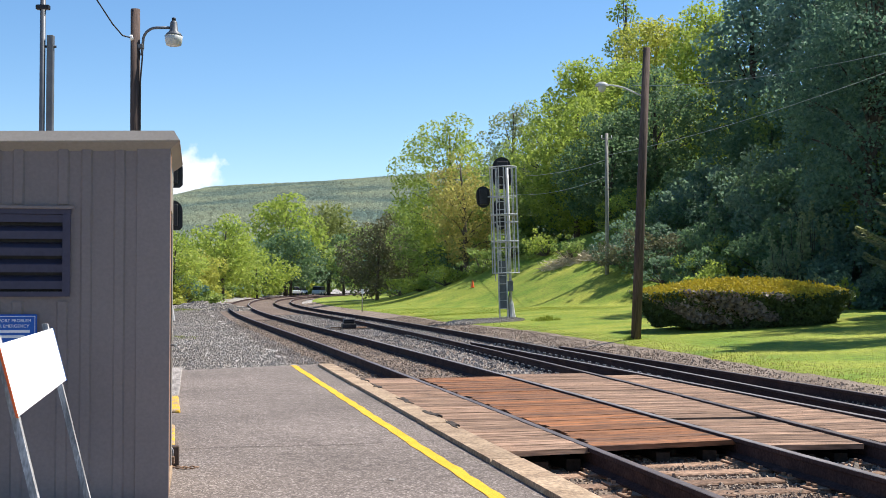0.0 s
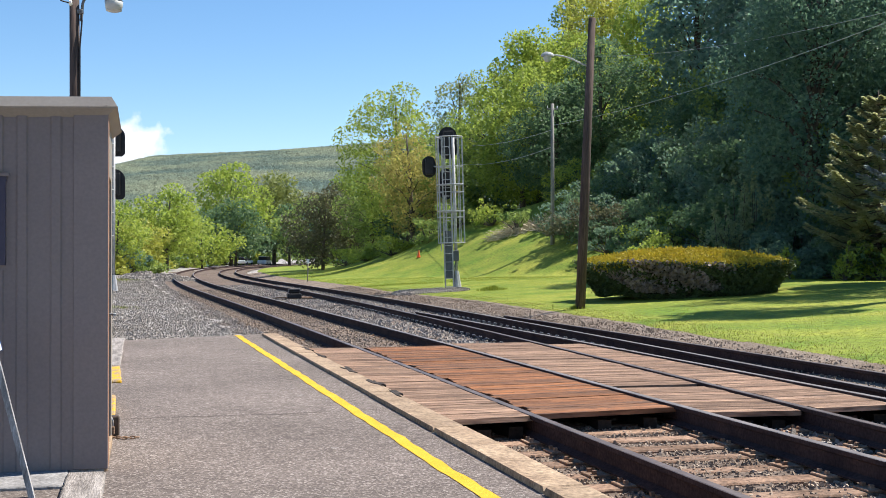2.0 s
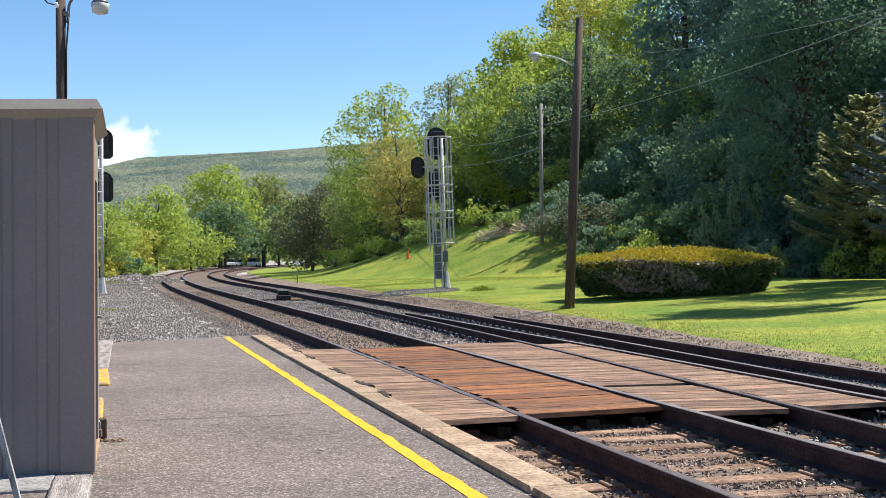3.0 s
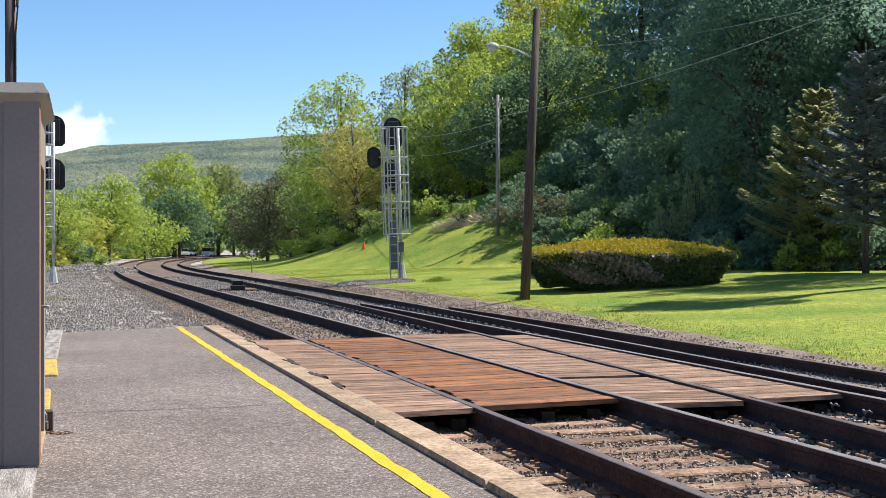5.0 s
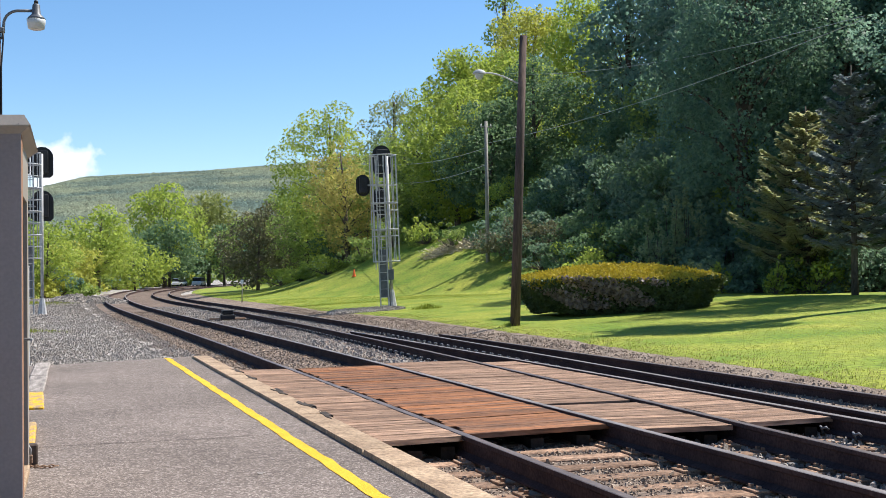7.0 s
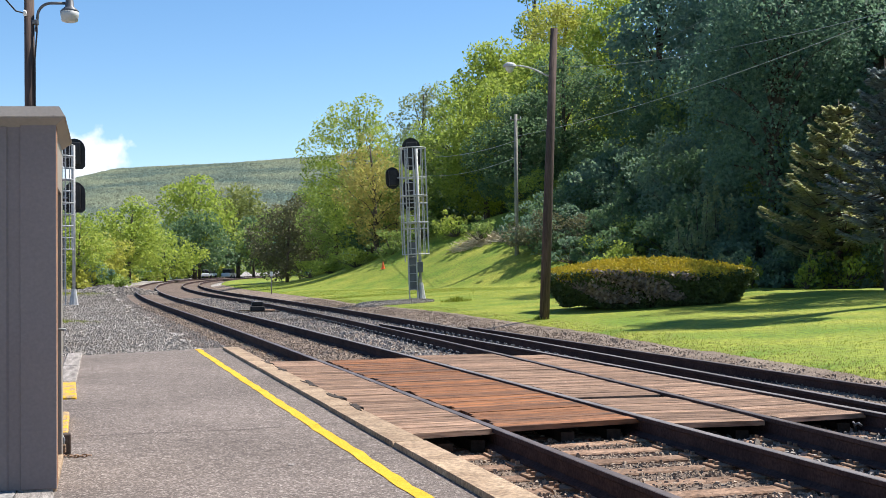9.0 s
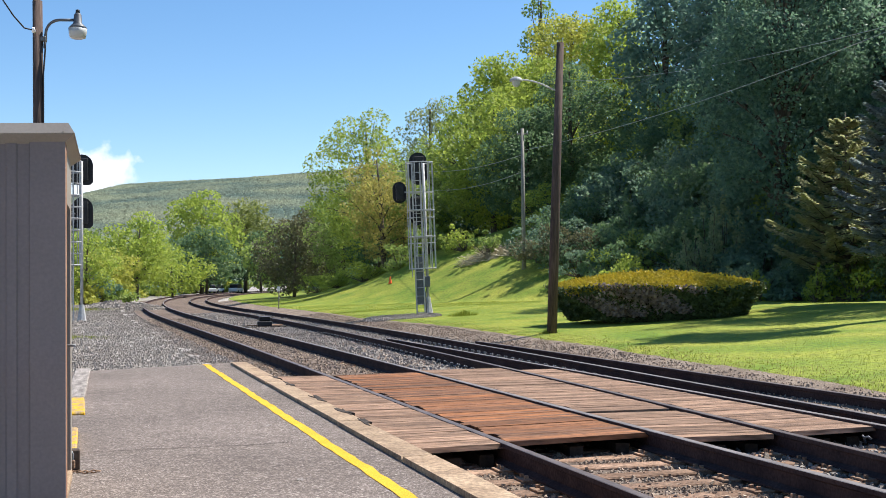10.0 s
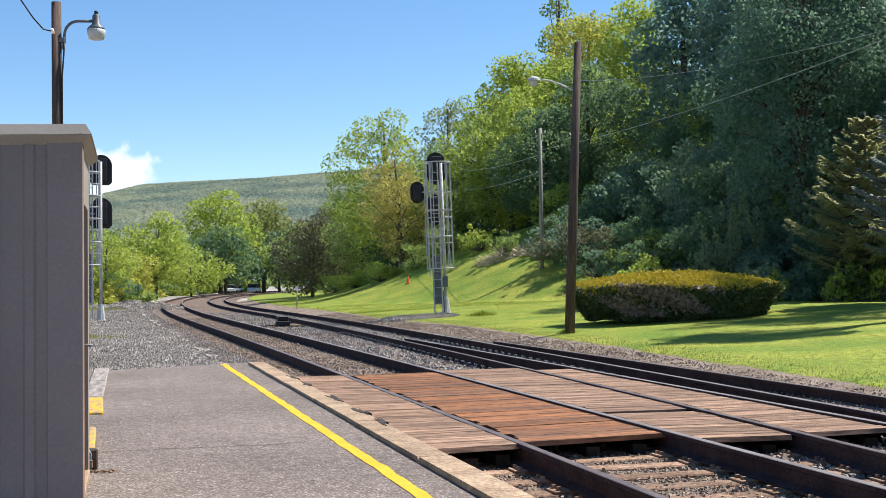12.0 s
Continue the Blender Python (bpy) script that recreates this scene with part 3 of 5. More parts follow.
# ---------------------------------------------------------------- rails
def rail(track, off, y_lo, y_hi, top_mat, label):
    """A flat-bottomed rail swept along its track, with a polished or dull head."""
    px, py = beside(track, off)
    hd = track[2]
    keep = (py > y_lo) & (py < y_hi)
    px, py, hd = px[keep], py[keep], hd[keep]
    prof = [(-0.036, -0.004), (-0.03, 0.0), (0.03, 0.0), (0.036, -0.004), (0.036, -0.036), (0.011, -0.05), (0.009, -0.14), (0.07, -0.165), (0.07, -0.18), (-0.07, -0.18), (-0.07, -0.165), (-0.009, -0.14), (-0.011, -0.05), (-0.036, -0.036)]
    r = empty("rail")
    tagged(r, label, "rail", "running rails")
    n = len(px)
    for name_, pr, m_ in (("web_and_foot", prof[3:] + prof[:1], M_RAIL), ("running_surface", prof[:4], top_mat)):
        k = len(pr)
        v = np.zeros((n, k, 3))
        for j, (a, z) in enumerate(pr):
            v[:, j, 0], v[:, j, 1], v[:, j, 2] = px + a * np.cos(hd), py + a * np.sin(hd), RAIL_Z + z
        i = np.arange(n - 1)[:, None] * k + np.arange(k - 1)[None, :]
        raw(name_, v.reshape(-1, 3), np.stack([i, i + k, i + k + 1, i + 1], -1).reshape(-1, 4), m_, r)
    return r


rail(TRACK_A, -HALF, -8, 330, M_RAIL_TOP_DULL, "dark steel rail with a polished head beside the platform")
rail(TRACK_A, HALF, -8, 330, M_RAIL_TOP, "dark steel rail with a polished head between plank decks")
rail(TRACK_B, -HALF, -8, 330, M_RAIL_TOP_DULL, "dark steel rail with a dull brown head")
rail(TRACK_B, HALF, -8, 330, M_RAIL_TOP, "dark steel rail with a bright worn head")
rail(TRACK_C, -HALF, -8, 32, M_RAIL_TOP, "bright-headed turnout rail at the plank deck edge")
rail(TRACK_C, HALF, -8, 30, M_RAIL_TOP_DULL, "dark outer turnout rail beside the lawn gravel")


# ---------------------------------------------------------------- plank crossing


def deck(name, lx, rx, y0, y1, width, material, label, zl=-0.075, zr=-0.075, seed=1, skew=0.2):
    """Planks across the track between two edges, each edge a function of y."""
    d = empty(name)
    tagged(d, label, "plank crossing", "plank crossing panels")
    r = random.Random(seed)
    y = y0
    while y < y1 - 0.05:
        w = width * r.uniform(0.85, 1.15)
        b = min(y + w, y1)
        a_, b_ = y + 0.001, b - (r.uniform(0.01, 0.02) if r.random() < 0.14 else r.uniform(0.0, 0.002))
        lo, ro = r.uniform(-0.02, 0.05), r.uniform(-0.02, 0.02)
        dz = r.uniform(-0.003, 0.003)
        corners = []
        for fx, yy, o in ((lx, a_, lo), (rx, a_, ro), (rx, b_, ro), (lx, b_, lo)):
            x = fx(yy) + o
            dx = x - lx(yy)
            corners.append((x, yy + skew * dx))
        bm = prism(bmesh.new(), corners, [zl + dz - 0.045, zr + dz - 0.045, zr + dz - 0.045, zl + dz - 0.045], [zl + dz, zr + dz, zr + dz, zl + dz], 0.0025)
        c = Vector(((corners[0][0] + corners[2][0]) / 2, (corners[0][1] + corners[2][1]) / 2, 0))
        mrot = pose(c.x, c.y, 0, 0, 0, math.degrees(math.atan(skew)))
        bmesh.ops.transform(bm, matrix=mrot.inverted(), verts=bm.verts)
        p = part("plank", bm, material, d)
        p.matrix_basis = mrot
        y = b
    for i in range(3):
        # bearers under the planks
        u = (i + 0.5) / 3
        bm = bmesh.new()
        pa, pb = y0 + 0.12, y1 - 0.1
        xa, xb2 = lx(pa) * (1 - u) + rx(pa) * u, lx(pb) * (1 - u) + rx(pb) * u
        sa = skew * (rx(pa) - lx(pa)) * u
        prism(bm, [(xa - 0.06, pa + sa), (xa + 0.06, pa + sa), (xb2 + 0.06, pb + sa), (xb2 - 0.06, pb + sa)], -0.27, min(zl, zr) - 0.1)
        part("bearer", bm, M_TIMBER_DARK, d)
    return d


deck("plank_deck", lambda y: kerb_left(y) + 0.24, lambda y: rail_x(TRACK_A, -HALF - 0.075, y), 10.95, 19.1, 0.16, M_PLANK_GREY, "pale weathered plank deck between kerb and rail", -0.025, -0.06, 1, 0.6)
deck("plank_deck", lambda y: rail_x(TRACK_A, -HALF + 0.11, y), lambda y: rail_x(TRACK_A, HALF - 0.08, y), 11.68, 19.8, 0.18, M_PLANK_ORANGE, "rust-stained orange plank deck between the rails", -0.075, -0.075, 2, 0.34)
deck("plank_deck", lambda y: rail_x(TRACK_A, HALF + 0.08, y), lambda y: rail_x(TRACK_B, -HALF - 0.07, y), 11.75, 13.85, 0.19, M_PLANK_GREY, "short pale plank deck between two tracks", -0.075, -0.075, 3, 0.12)
deck("plank_deck", lambda y: rail_x(TRACK_A, HALF + 0.08, y), lambda y: rail_x(TRACK_B, -HALF - 0.07, y), 13.95, 20.6, 0.19, M_PLANK_GREY, "long pale plank deck between two tracks", -0.07, -0.07, 4, 0.2)
deck("plank_deck", lambda y: rail_x(TRACK_B, -HALF + 0.1, y), lambda y: rail_x(TRACK_C, -HALF - 0.07, y), 11.95, 20.4, 0.19, M_PLANK_GREY, "pale plank deck narrowing towards the turnout", -0.075, -0.075, 5, 0.3)


# ---------------------------------------------------------------- shed
def make_shed():
    shed = empty("equipment_shed", pose(-1.545, 8.5, 0, 0, 0, 10.5))
    tagged(shed, "small grey ribbed metal equipment shed with flat taupe roof", "shed")
    W, D, H = 3.4, 1.45, 2.153
    # front wall, with the louvre opening left free
    lx0, lx1, lz0, lz1 = -1.45, -0.62, 1.275, 1.74
    for a, b, c, d in ((-W, lx0, 0.02, H), (lx1, 0, 0.02, H), (lx0, lx1, 0.02, lz0), (lx0, lx1, lz1, H)):
        part("wall_panel", boxed(a, b, 0, 0.06, c, d), M_SHED, shed)
    # raised ribs
    x, k = -0.29, 0
    while x > -W:
        for a, b in ((0.02, H - 0.02),) if not (lx0 - 0.1 < x < lx1 + 0.06) else ((0.02, lz0 - 0.06), (lz1 + 0.06, H - 0.02)):
            bm = bmesh.new()
            vs = [bm.verts.new(p) for p in ((x - 0.036, 0, a), (x + 0.036, 0, a), (x + 0.024, -0.012, a), (x - 0.024, -0.012, a), (x - 0.036, 0, b), (x + 0.036, 0, b), (x + 0.024, -0.012, b), (x - 0.024, -0.012, b))]
            for f in ((0, 1, 2, 3), (4, 7, 6, 5), (1, 5, 6, 2), (2, 6, 7, 3), (3, 7, 4, 0)):
                bm.faces.new([vs[i] for i in f])
            bmesh.ops.recalc_face_normals(bm, faces=bm.faces)
            part("rib", bm, M_SHED, shed)
        x -= (0.194, 0.136, 0.258, 0.129)[k % 4]
        k += 1
    part("corner_trim", boxed(-0.19, 0.012, -0.012, 0.0, 0.02, H, 0.003), M_SHED, shed)
    part("side_trim", boxed(0.0, 0.012, 0.0, 0.2, 0.02, H, 0.003), M_BROWN_TRIM, shed, "weathered brown edge trim")
    # side wall with the recessed door
    for a, b, c in ((0.06, 0.3, 0.02), (1.2, D, 0.02), (0.3, 1.2, 1.82)):
        part("side_panel", boxed(-0.06, 0, a, b, c, H), M_SHED_TRIM, shed)
    door = part("door", boxed(-0.055, -0.025, 0.3, 1.2, 0.03, 1.82), M_BROWN_DOOR, shed, "dark brown recessed metal door")
    part("handle", tubed([(-0.02, 1.08, 0.9), (0.03, 1.08, 0.9), (0.03, 1.0, 0.9)], 0.009, 8), M_GALV, door)
    part("back_wall", boxed(-W, -0.06, D - 0.06, D, 0.02, H), M_SHED, shed)
    part("end_wall", boxed(-W, -W + 0.06, 0.06, D - 0.06, 0.02, H), M_SHED, shed)
    part("plinth", boxed(-W + 0.05, -0.215, -0.52, D - 0.04, -0.1, 0.019, 0.006), M_DARK_CONCRETE, shed)
    part("footing", boxed(-0.21, -0.01, 0.003, D - 0.04, -0.1, 0.019), M_DARK_CONCRETE, shed)
    # flat roof with a folded edge: an upright band above, a slanted one below
    rise = 0.026
    ring = []
    for out, z in ((0.0, H - 0.015), (0.058, H + 0.035), (0.058, H + 0.042), (0.066, H + 0.042), (0.03, H + 0.105), (-0.1, H + 0.112)):
        ring.append([(-W - out, -out, z - rise * (W + out)), (out, -out, z), (out, D + out, z), (-W - out, D + out, z - rise * (W + out))])
    bm = bmesh.new()
    vr = [[bm.verts.new(p) for p in r] for r in ring]
    for a, b in zip(vr, vr[1:]):
        for i in range(4):
            bm.faces.new((a[i], a[(i + 1) % 4], b[(i + 1) % 4], b[i]))
    bm.faces.new(vr[-1])
    bm.faces.new(vr[0][::-1])
    bmesh.ops.recalc_face_normals(bm, faces=bm.faces)
    roof = part("roof", bm, M_SHED_TRIM, shed, "taupe folded metal roof edge")
    part("mitre_seam", boxed(-0.002, 0.004, -0.07, -0.06, H + 0.045, H + 0.05), M_SHED, roof)
    # louvre
    lou = part("louvre_back", boxed(lx0, lx1, 0.05, 0.06, lz0, lz1), M_BLACK, shed)
    bm = bmesh.new()
    box(bm, lx0 - 0.06, lx1 + 0.05, -0.02, 0.0, lz1, lz1 + 0.03)
    box(bm, lx0 - 0.02, lx1 + 0.045, -0.024, 0.05, lz0 - 0.03, lz0)
    box(bm, lx1, lx1 + 0.045, -0.024, 0.05, lz0, lz1)
    box(bm, lx0 - 0.02, lx0, -0.024, 0.05, lz0, lz1)
    part("louvre_frame", bm, M_LOUVRE, shed)
    for i in range(5):
        z = lz0 + 0.05 + i * 0.1
        bm = bmesh.new()
        prism(bm, [(lx0, -0.012), (lx1, -0.012), (lx1, 0.045), (lx0, 0.045)], [z - 0.035, z - 0.035, z + 0.035, z + 0.035], [z + 0.012, z + 0.012, z + 0.047, z + 0.047])
        part("louvre_slat", bm, M_LOUVRE, shed)
    # flashing over and the panel edge beside the louvre
    part("flashing", boxed(-1.6, -0.55, -0.03, -0.014, lz1 + 0.03, lz1 + 0.05, 0.003), M_SHED, shed)
    return shed


make_shed()


def lettering(text, size, m, material, name, parent):
    cu = bpy.data.curves.new(name, "FONT")
    cu.body, cu.size, cu.extrude = text, size, 0.0008
    cu.align_x = "CENTER"
    tmp = new("tmp_text", cu)
    me = bpy.data.meshes.new_from_object(tmp)
    bpy.data.objects.remove(tmp)
    me.materials.clear()
    me.materials.append(material)
    ob = new(name, me)
    ob.parent = parent
    ob.matrix_basis = m
    return ob


# blue notice on the shed front
notice = empty("notice_sign", pose(-1.545, 8.5, 0, 0, 0, 10.5) @ pose(-0.9, -0.03, 0.99))
tagged(notice, "blue notice with white lettering screwed to the shed", "sign")
bm = bmesh.new()
box(bm, -0.14, 0.14, -0.006, 0.0, -0.15, 0.15, 0.004)
plate = part("plate", bm, M_BLUE, notice)
bm = bmesh.new()
for x0, x1, z0, z1 in ((-0.13, 0.13, 0.137, 0.14), (-0.13, 0.13, -0.14, -0.137), (-0.13, -0.127, -0.137, 0.137), (0.127, 0.13, -0.137, 0.137)):
    box(bm, x0, x1, -0.009, -0.006, z0, z1)
part("border", bm, M_WHITE, notice)
lettering("REPORT PROBLEM", 0.026, pose(0, -0.0075, 0.104, 90), M_WHITE, "lettering", notice)
lettering("OR EMERGENCY", 0.026, pose(0, -0.0075, 0.072, 90), M_WHITE, "lettering", notice)
bm = bmesh.new()
for z, w in ((0.049, 0.1), (0.018, 0.07), (-0.03, 0.09), (-0.065, 0.085), (-0.1, 0.06)):
    box(bm, -w, w, -0.009, -0.006, z - 0.008, z + 0.008)
part("text_bar", bm, M_WHITE, notice)


def make_barricade():
    b = empty("barricade", pose(-1.89, 6.9, 0, 0, 0, 11))
    tagged(b, "white folding barricade with grey steel legs", "barricade")
    lean = math.tan(radians(14.5))
    def at(z, side=1, out=0.0):
        return side * ((1.12 - z) * lean + out)
    for side in (1,):
        bm = bmesh.new()
        vs = []
        for yy in (-1.02, 1.02):
            for z in (0.78, 1.07):
                for o in (0.0, 0.008):
                    vs.append(bm.verts.new((at(z, side, o), yy, z)))
        bmesh.ops.convex_hull(bm, input=vs)
        bmesh.ops.recalc_face_normals(bm, faces=bm.faces)
        panel = part("panel", bm, M_WHITE, b)
        for y0, y1, m_, words in ((-1.025, -1.02, M_ORANGE, "orange edge band"), (1.02, 1.032, M_BLUE, "blue edge band")):
            bm = bmesh.new()
            vs = [bm.verts.new((at(z, side, o), yy, z)) for yy in (y0, y1) for z in (0.776, 1.074) for o in (-0.001, 0.009)]
            bmesh.ops.convex_hull(bm, input=vs)
            bmesh.ops.recalc_face_normals(bm, faces=bm.faces)
            part("edge_band", bm, m_, panel, words)
        for yy in (-0.92, 0.88):
            bm = bmesh.new()
            for o0, o1, w0, w1 in ((-0.004, 0.0, 0.0, 0.05), (-0.03, 0.0, -0.004, 0.0), (-0.03, 0.0, 0.05, 0.054)):
                vs = [bm.verts.new((at(z, side, o), yy + w - 0.13 * (1.1 - z), z)) for z in (0.0, 1.1) for o in (o0, o1) for w in (w0, w1)]
                bmesh.ops.convex_hull(bm, input=vs)
            bmesh.ops.recalc_face_normals(bm, faces=bm.faces)
            part("leg", bm, M_WORN_STEEL, b)
    return b


make_barricade()

# padlocked box and the loose chain beside the shed door
lock_box = empty("lock_box", pose(-1.84, 10.03, 0, 0, 0, 11) @ Matrix.Diagonal((0.8, 0.8, 0.92, 1)))
tagged(lock_box, "dark iron hasp box with a rusty padlock on the asphalt", "lock")
part("box", boxed(-0.1, 0.08, -0.06, 0.06, 0.0, 0.16, 0.01), M_BROWN_DOOR, lock_box)
pad = part("padlock", boxed(-0.045, 0.04, -0.1, -0.062, 0.02, 0.085, 0.008), M_RUST, lock_box)
part("shackle", tubed([(-0.025, -0.08, 0.085), (-0.025, -0.08, 0.13), (-0.01, -0.08, 0.15), (0.01, -0.08, 0.15), (0.022, -0.08, 0.13), (0.022, -0.08, 0.085)], 0.008, 8), M_GALV, pad)
chain = empty("chain", pose(-1.83, 9.86, 0.012))
tagged(chain, "short dark chain lying on the asphalt", "chain")
for k in range(9):
    bm = bmesh.new()
    pts = [(0.018 * math.cos(a) * 1.2, 0.01 * math.sin(a), 0) for a in [2 * math.pi * i / 8 for i in range(9)]]
    tube(bm, pts, 0.004, 6)
    link = part("link", bm, M_RUST, chain)
    link.matrix_basis = pose(k * 0.026, 0.02 * math.sin(k * 0.9), 0.0, 60 * (k % 2), 0, 15 * math.sin(k * 1.3))

# galvanised post behind the shed
post = empty("steel_post", pose(-4.36, 21.3, -0.05, 0, 0, 0))
tagged(post, "grey square steel post standing in the gravel", "post")
part("shaft", boxed(-0.05, 0.05, -0.05, 0.05, -0.3, 1.55, 0.006), M_GALV, post)
part("cap", boxed(-0.058, 0.058, -0.058, 0.058, 1.55, 1.575, 0.006), M_GALV, post)


# ---------------------------------------------------------------- poles, lamps, wires
def yard_lamp(parent, x, z, reach):
    """A curved arm with a bell-shaped yard light hanging from its end."""
    arm = [(x, 0, z - 0.42), (x + 0.02, 0, z - 0.2)] + [(x + 0.02 + 0.2 * (1 - math.cos(a)), 0, z - 0.2 + 0.2 * math.sin(a)) for a in np.linspace(0.2, 1.57, 7)] + [(x + reach, 0, z)]
    part("arm", tubed(arm, 0.022, 8), M_GREY_STEEL, parent)
    part("bracket", boxed(x - 0.06, x + 0.03, -0.05, 0.05, z - 0.32, z - 0.25, 0.01), M_GREY_STEEL, parent)
    head = empty("lamp_head")
    head.parent = parent
    head.matrix_basis = pose(x + reach + 0.06, 0, z - 0.05) @ Matrix.Diagonal((0.76, 0.76, 0.76, 1))
    def turned(prof, sides=20):
        bm = bmesh.new()
        rings = [[bm.verts.new((r * math.cos(2 * math.pi * k / sides), r * math.sin(2 * math.pi * k / sides), zz)) for k in range(sides)] for r, zz in prof]
        for a, b in zip(rings, rings[1:]):
            for k in range(sides):
                bm.faces.new((a[k], a[(k + 1) % sides], b[(k + 1) % sides], b[k])).smooth = True
        bm.faces.new(rings[0])
        bm.faces.new(rings[-1])
        bmesh.ops.recalc_face_normals(bm, faces=bm.faces)
        return bm
    part("housing", turned([(0.05, 0.2), (0.07, 0.17), (0.085, 0.0), (0.14, -0.05), (0.18, -0.1)]), M_GREY_STEEL, head)
    part("photocell", turned([(0.02, 0.27), (0.04, 0.26), (0.04, 0.2)], 12), M_BLACK, head)
    part("refractor", turned([(0.178, -0.1), (0.17, -0.18), (0.15, -0.28), (0.1, -0.3)]), M_GLASS_LAMP, head)


def lamp_pole():
    p = empty("lamp_pole", pose(-4.39, 19.6, 0))
    tagged(p, "brown wooden pole with a grey yard lamp", "lamp pole")
    top = 5.5
    part("pole", tubed([(0.04, 0, -0.3), (0.02, 0, 2.5), (0, 0, top)], [0.095, 0.08, 0.07], 14), M_POLE, p)
    yard_lamp(p, 0.1, top - 0.28, 0.42)
    part("conduit", tubed([(0.09, -0.03, 3.0), (0.09, -0.03, 4.4), (0.12, -0.03, 4.8), (0.11, 0.0, 4.95)], 0.013, 8), M_CABLE, p)
    part("insulator", tubed([(-0.03, -0.09, top - 0.48), (-0.03, -0.13, top - 0.42)], [0.03, 0.02], 10), M_WHITE, p)
    part("service_wire", tubed([(-0.05, -0.1, top - 0.45), (-0.14, -0.2, top - 0.44), (-0.25, -0.35, top - 0.3), (-0.45, -0.9, top + 0.1), (-0.62, -1.6, top + 0.75), (-0.75, -2.4, top + 1.6)], 0.011, 6), M_CABLE, p)


lamp_pole()

mast = empty("antenna_mast", pose(-5.78, 19.6, 0))
tagged(mast, "slim dark steel mast with clamps", "mast")
part("tube", tubed([(0, 0, -0.2), (0, 0, 6.6)], 0.042, 10), M_GREY_STEEL, mast)
part("clamp", boxed(-0.1, 0.1, -0.05, 0.05, 5.49, 5.56, 0.01), M_BLACK, mast)
mast2 = empty("steel_upright", pose(-5.66, 19.6, 0))
tagged(mast2, "square grey steel upright beside the mast", "post")
part("shaft", boxed(-0.048, 0.048, -0.048, 0.048, -0.2, 5.1, 0.008), M_GREY_STEEL, mast2)
part("bolt", tubed([(-0.11, 0, 4.93), (0.085, 0, 4.93)], 0.018, 8), M_BLACK, mast2)


def street_pole():
    zb = float(lawn_z(5.26, 32.35))
    p = empty("street_lamp_pole", pose(5.26, 32.35, zb))
    tagged(p, "leaning brown wooden pole with a curved-arm street lamp", "lamp pole")
    part("pole", tubed([(0, 0, -0.4), (0.16, 0, 3.5), (0.33, 0, 7.42)], [0.13, 0.115, 0.09], 14), M_POLE, p)
    ax, az = 0.28, 6.2
    arm = [(ax - 0.05, 0, az - 0.02)] + [(ax - 0.12 - 0.9 * u, 0, az + 0.26 * math.sin(u * 1.75)) for u in np.linspace(0.05, 1, 9)]
    part("arm", tubed(arm, 0.022, 8), M_GALV, p)
    head = empty("lamp_head")
    head.parent = p
    head.matrix_basis = pose(arm[-1][0] - 0.08, 0, arm[-1][2] - 0.02)
    bm = bmesh.new()
    bmesh.ops.create_uvsphere(bm, u_segments=14, v_segments=8, radius=0.14)
    for v in bm.verts:
        v.co.x *= 1.25
        v.co.z = max(v.co.z, -0.02) * 0.8
    part("housing", bm, M_GALV, head)
    bm = bmesh.new()
    bmesh.ops.create_uvsphere(bm, u_segments=14, v_segments=8, radius=0.11)
    for v in bm.verts:
        v.co.z = min(v.co.z, 0.0) * 1.3 - 0.02
    part("refractor", bm, M_GLASS_LAMP, head)
    return p


street_pole()

P2 = (9.47, 66.7, 2.1)
far_pole = empty("utility_pole", pose(*P2))
tagged(far_pole, "pale grey utility pole with a crossarm before the trees", "utility pole")
part("pole", tubed([(0, 0, -0.4), (0, 0, 7.4)], [0.11, 0.085], 12), M_POLE_PALE, far_pole)
part("crossarm", boxed(-0.3, 0.3, -0.04, 0.04, 7.08, 7.15, 0.01), M_POLE_PALE, far_pole)
for xx in (-0.26, 0.26):
    part("insulator", tubed([(xx, 0, 7.15), (xx, 0, 7.28)], [0.035, 0.02], 8), M_WHITE, far_pole)


def wire(a, b, sag, r, name="overhead_wire"):
    a, b = Vector(a), Vector(b)
    pts = [a.lerp(b, u) - Vector((0, 0, sag * 4 * u * (1 - u))) for u in np.linspace(0, 1, 21)]
    ob = part(name, tubed(pts, r, 6), M_WIRE)
    return tagged(ob, "thin overhead wire before the dark trees", "wire", "overhead wires")


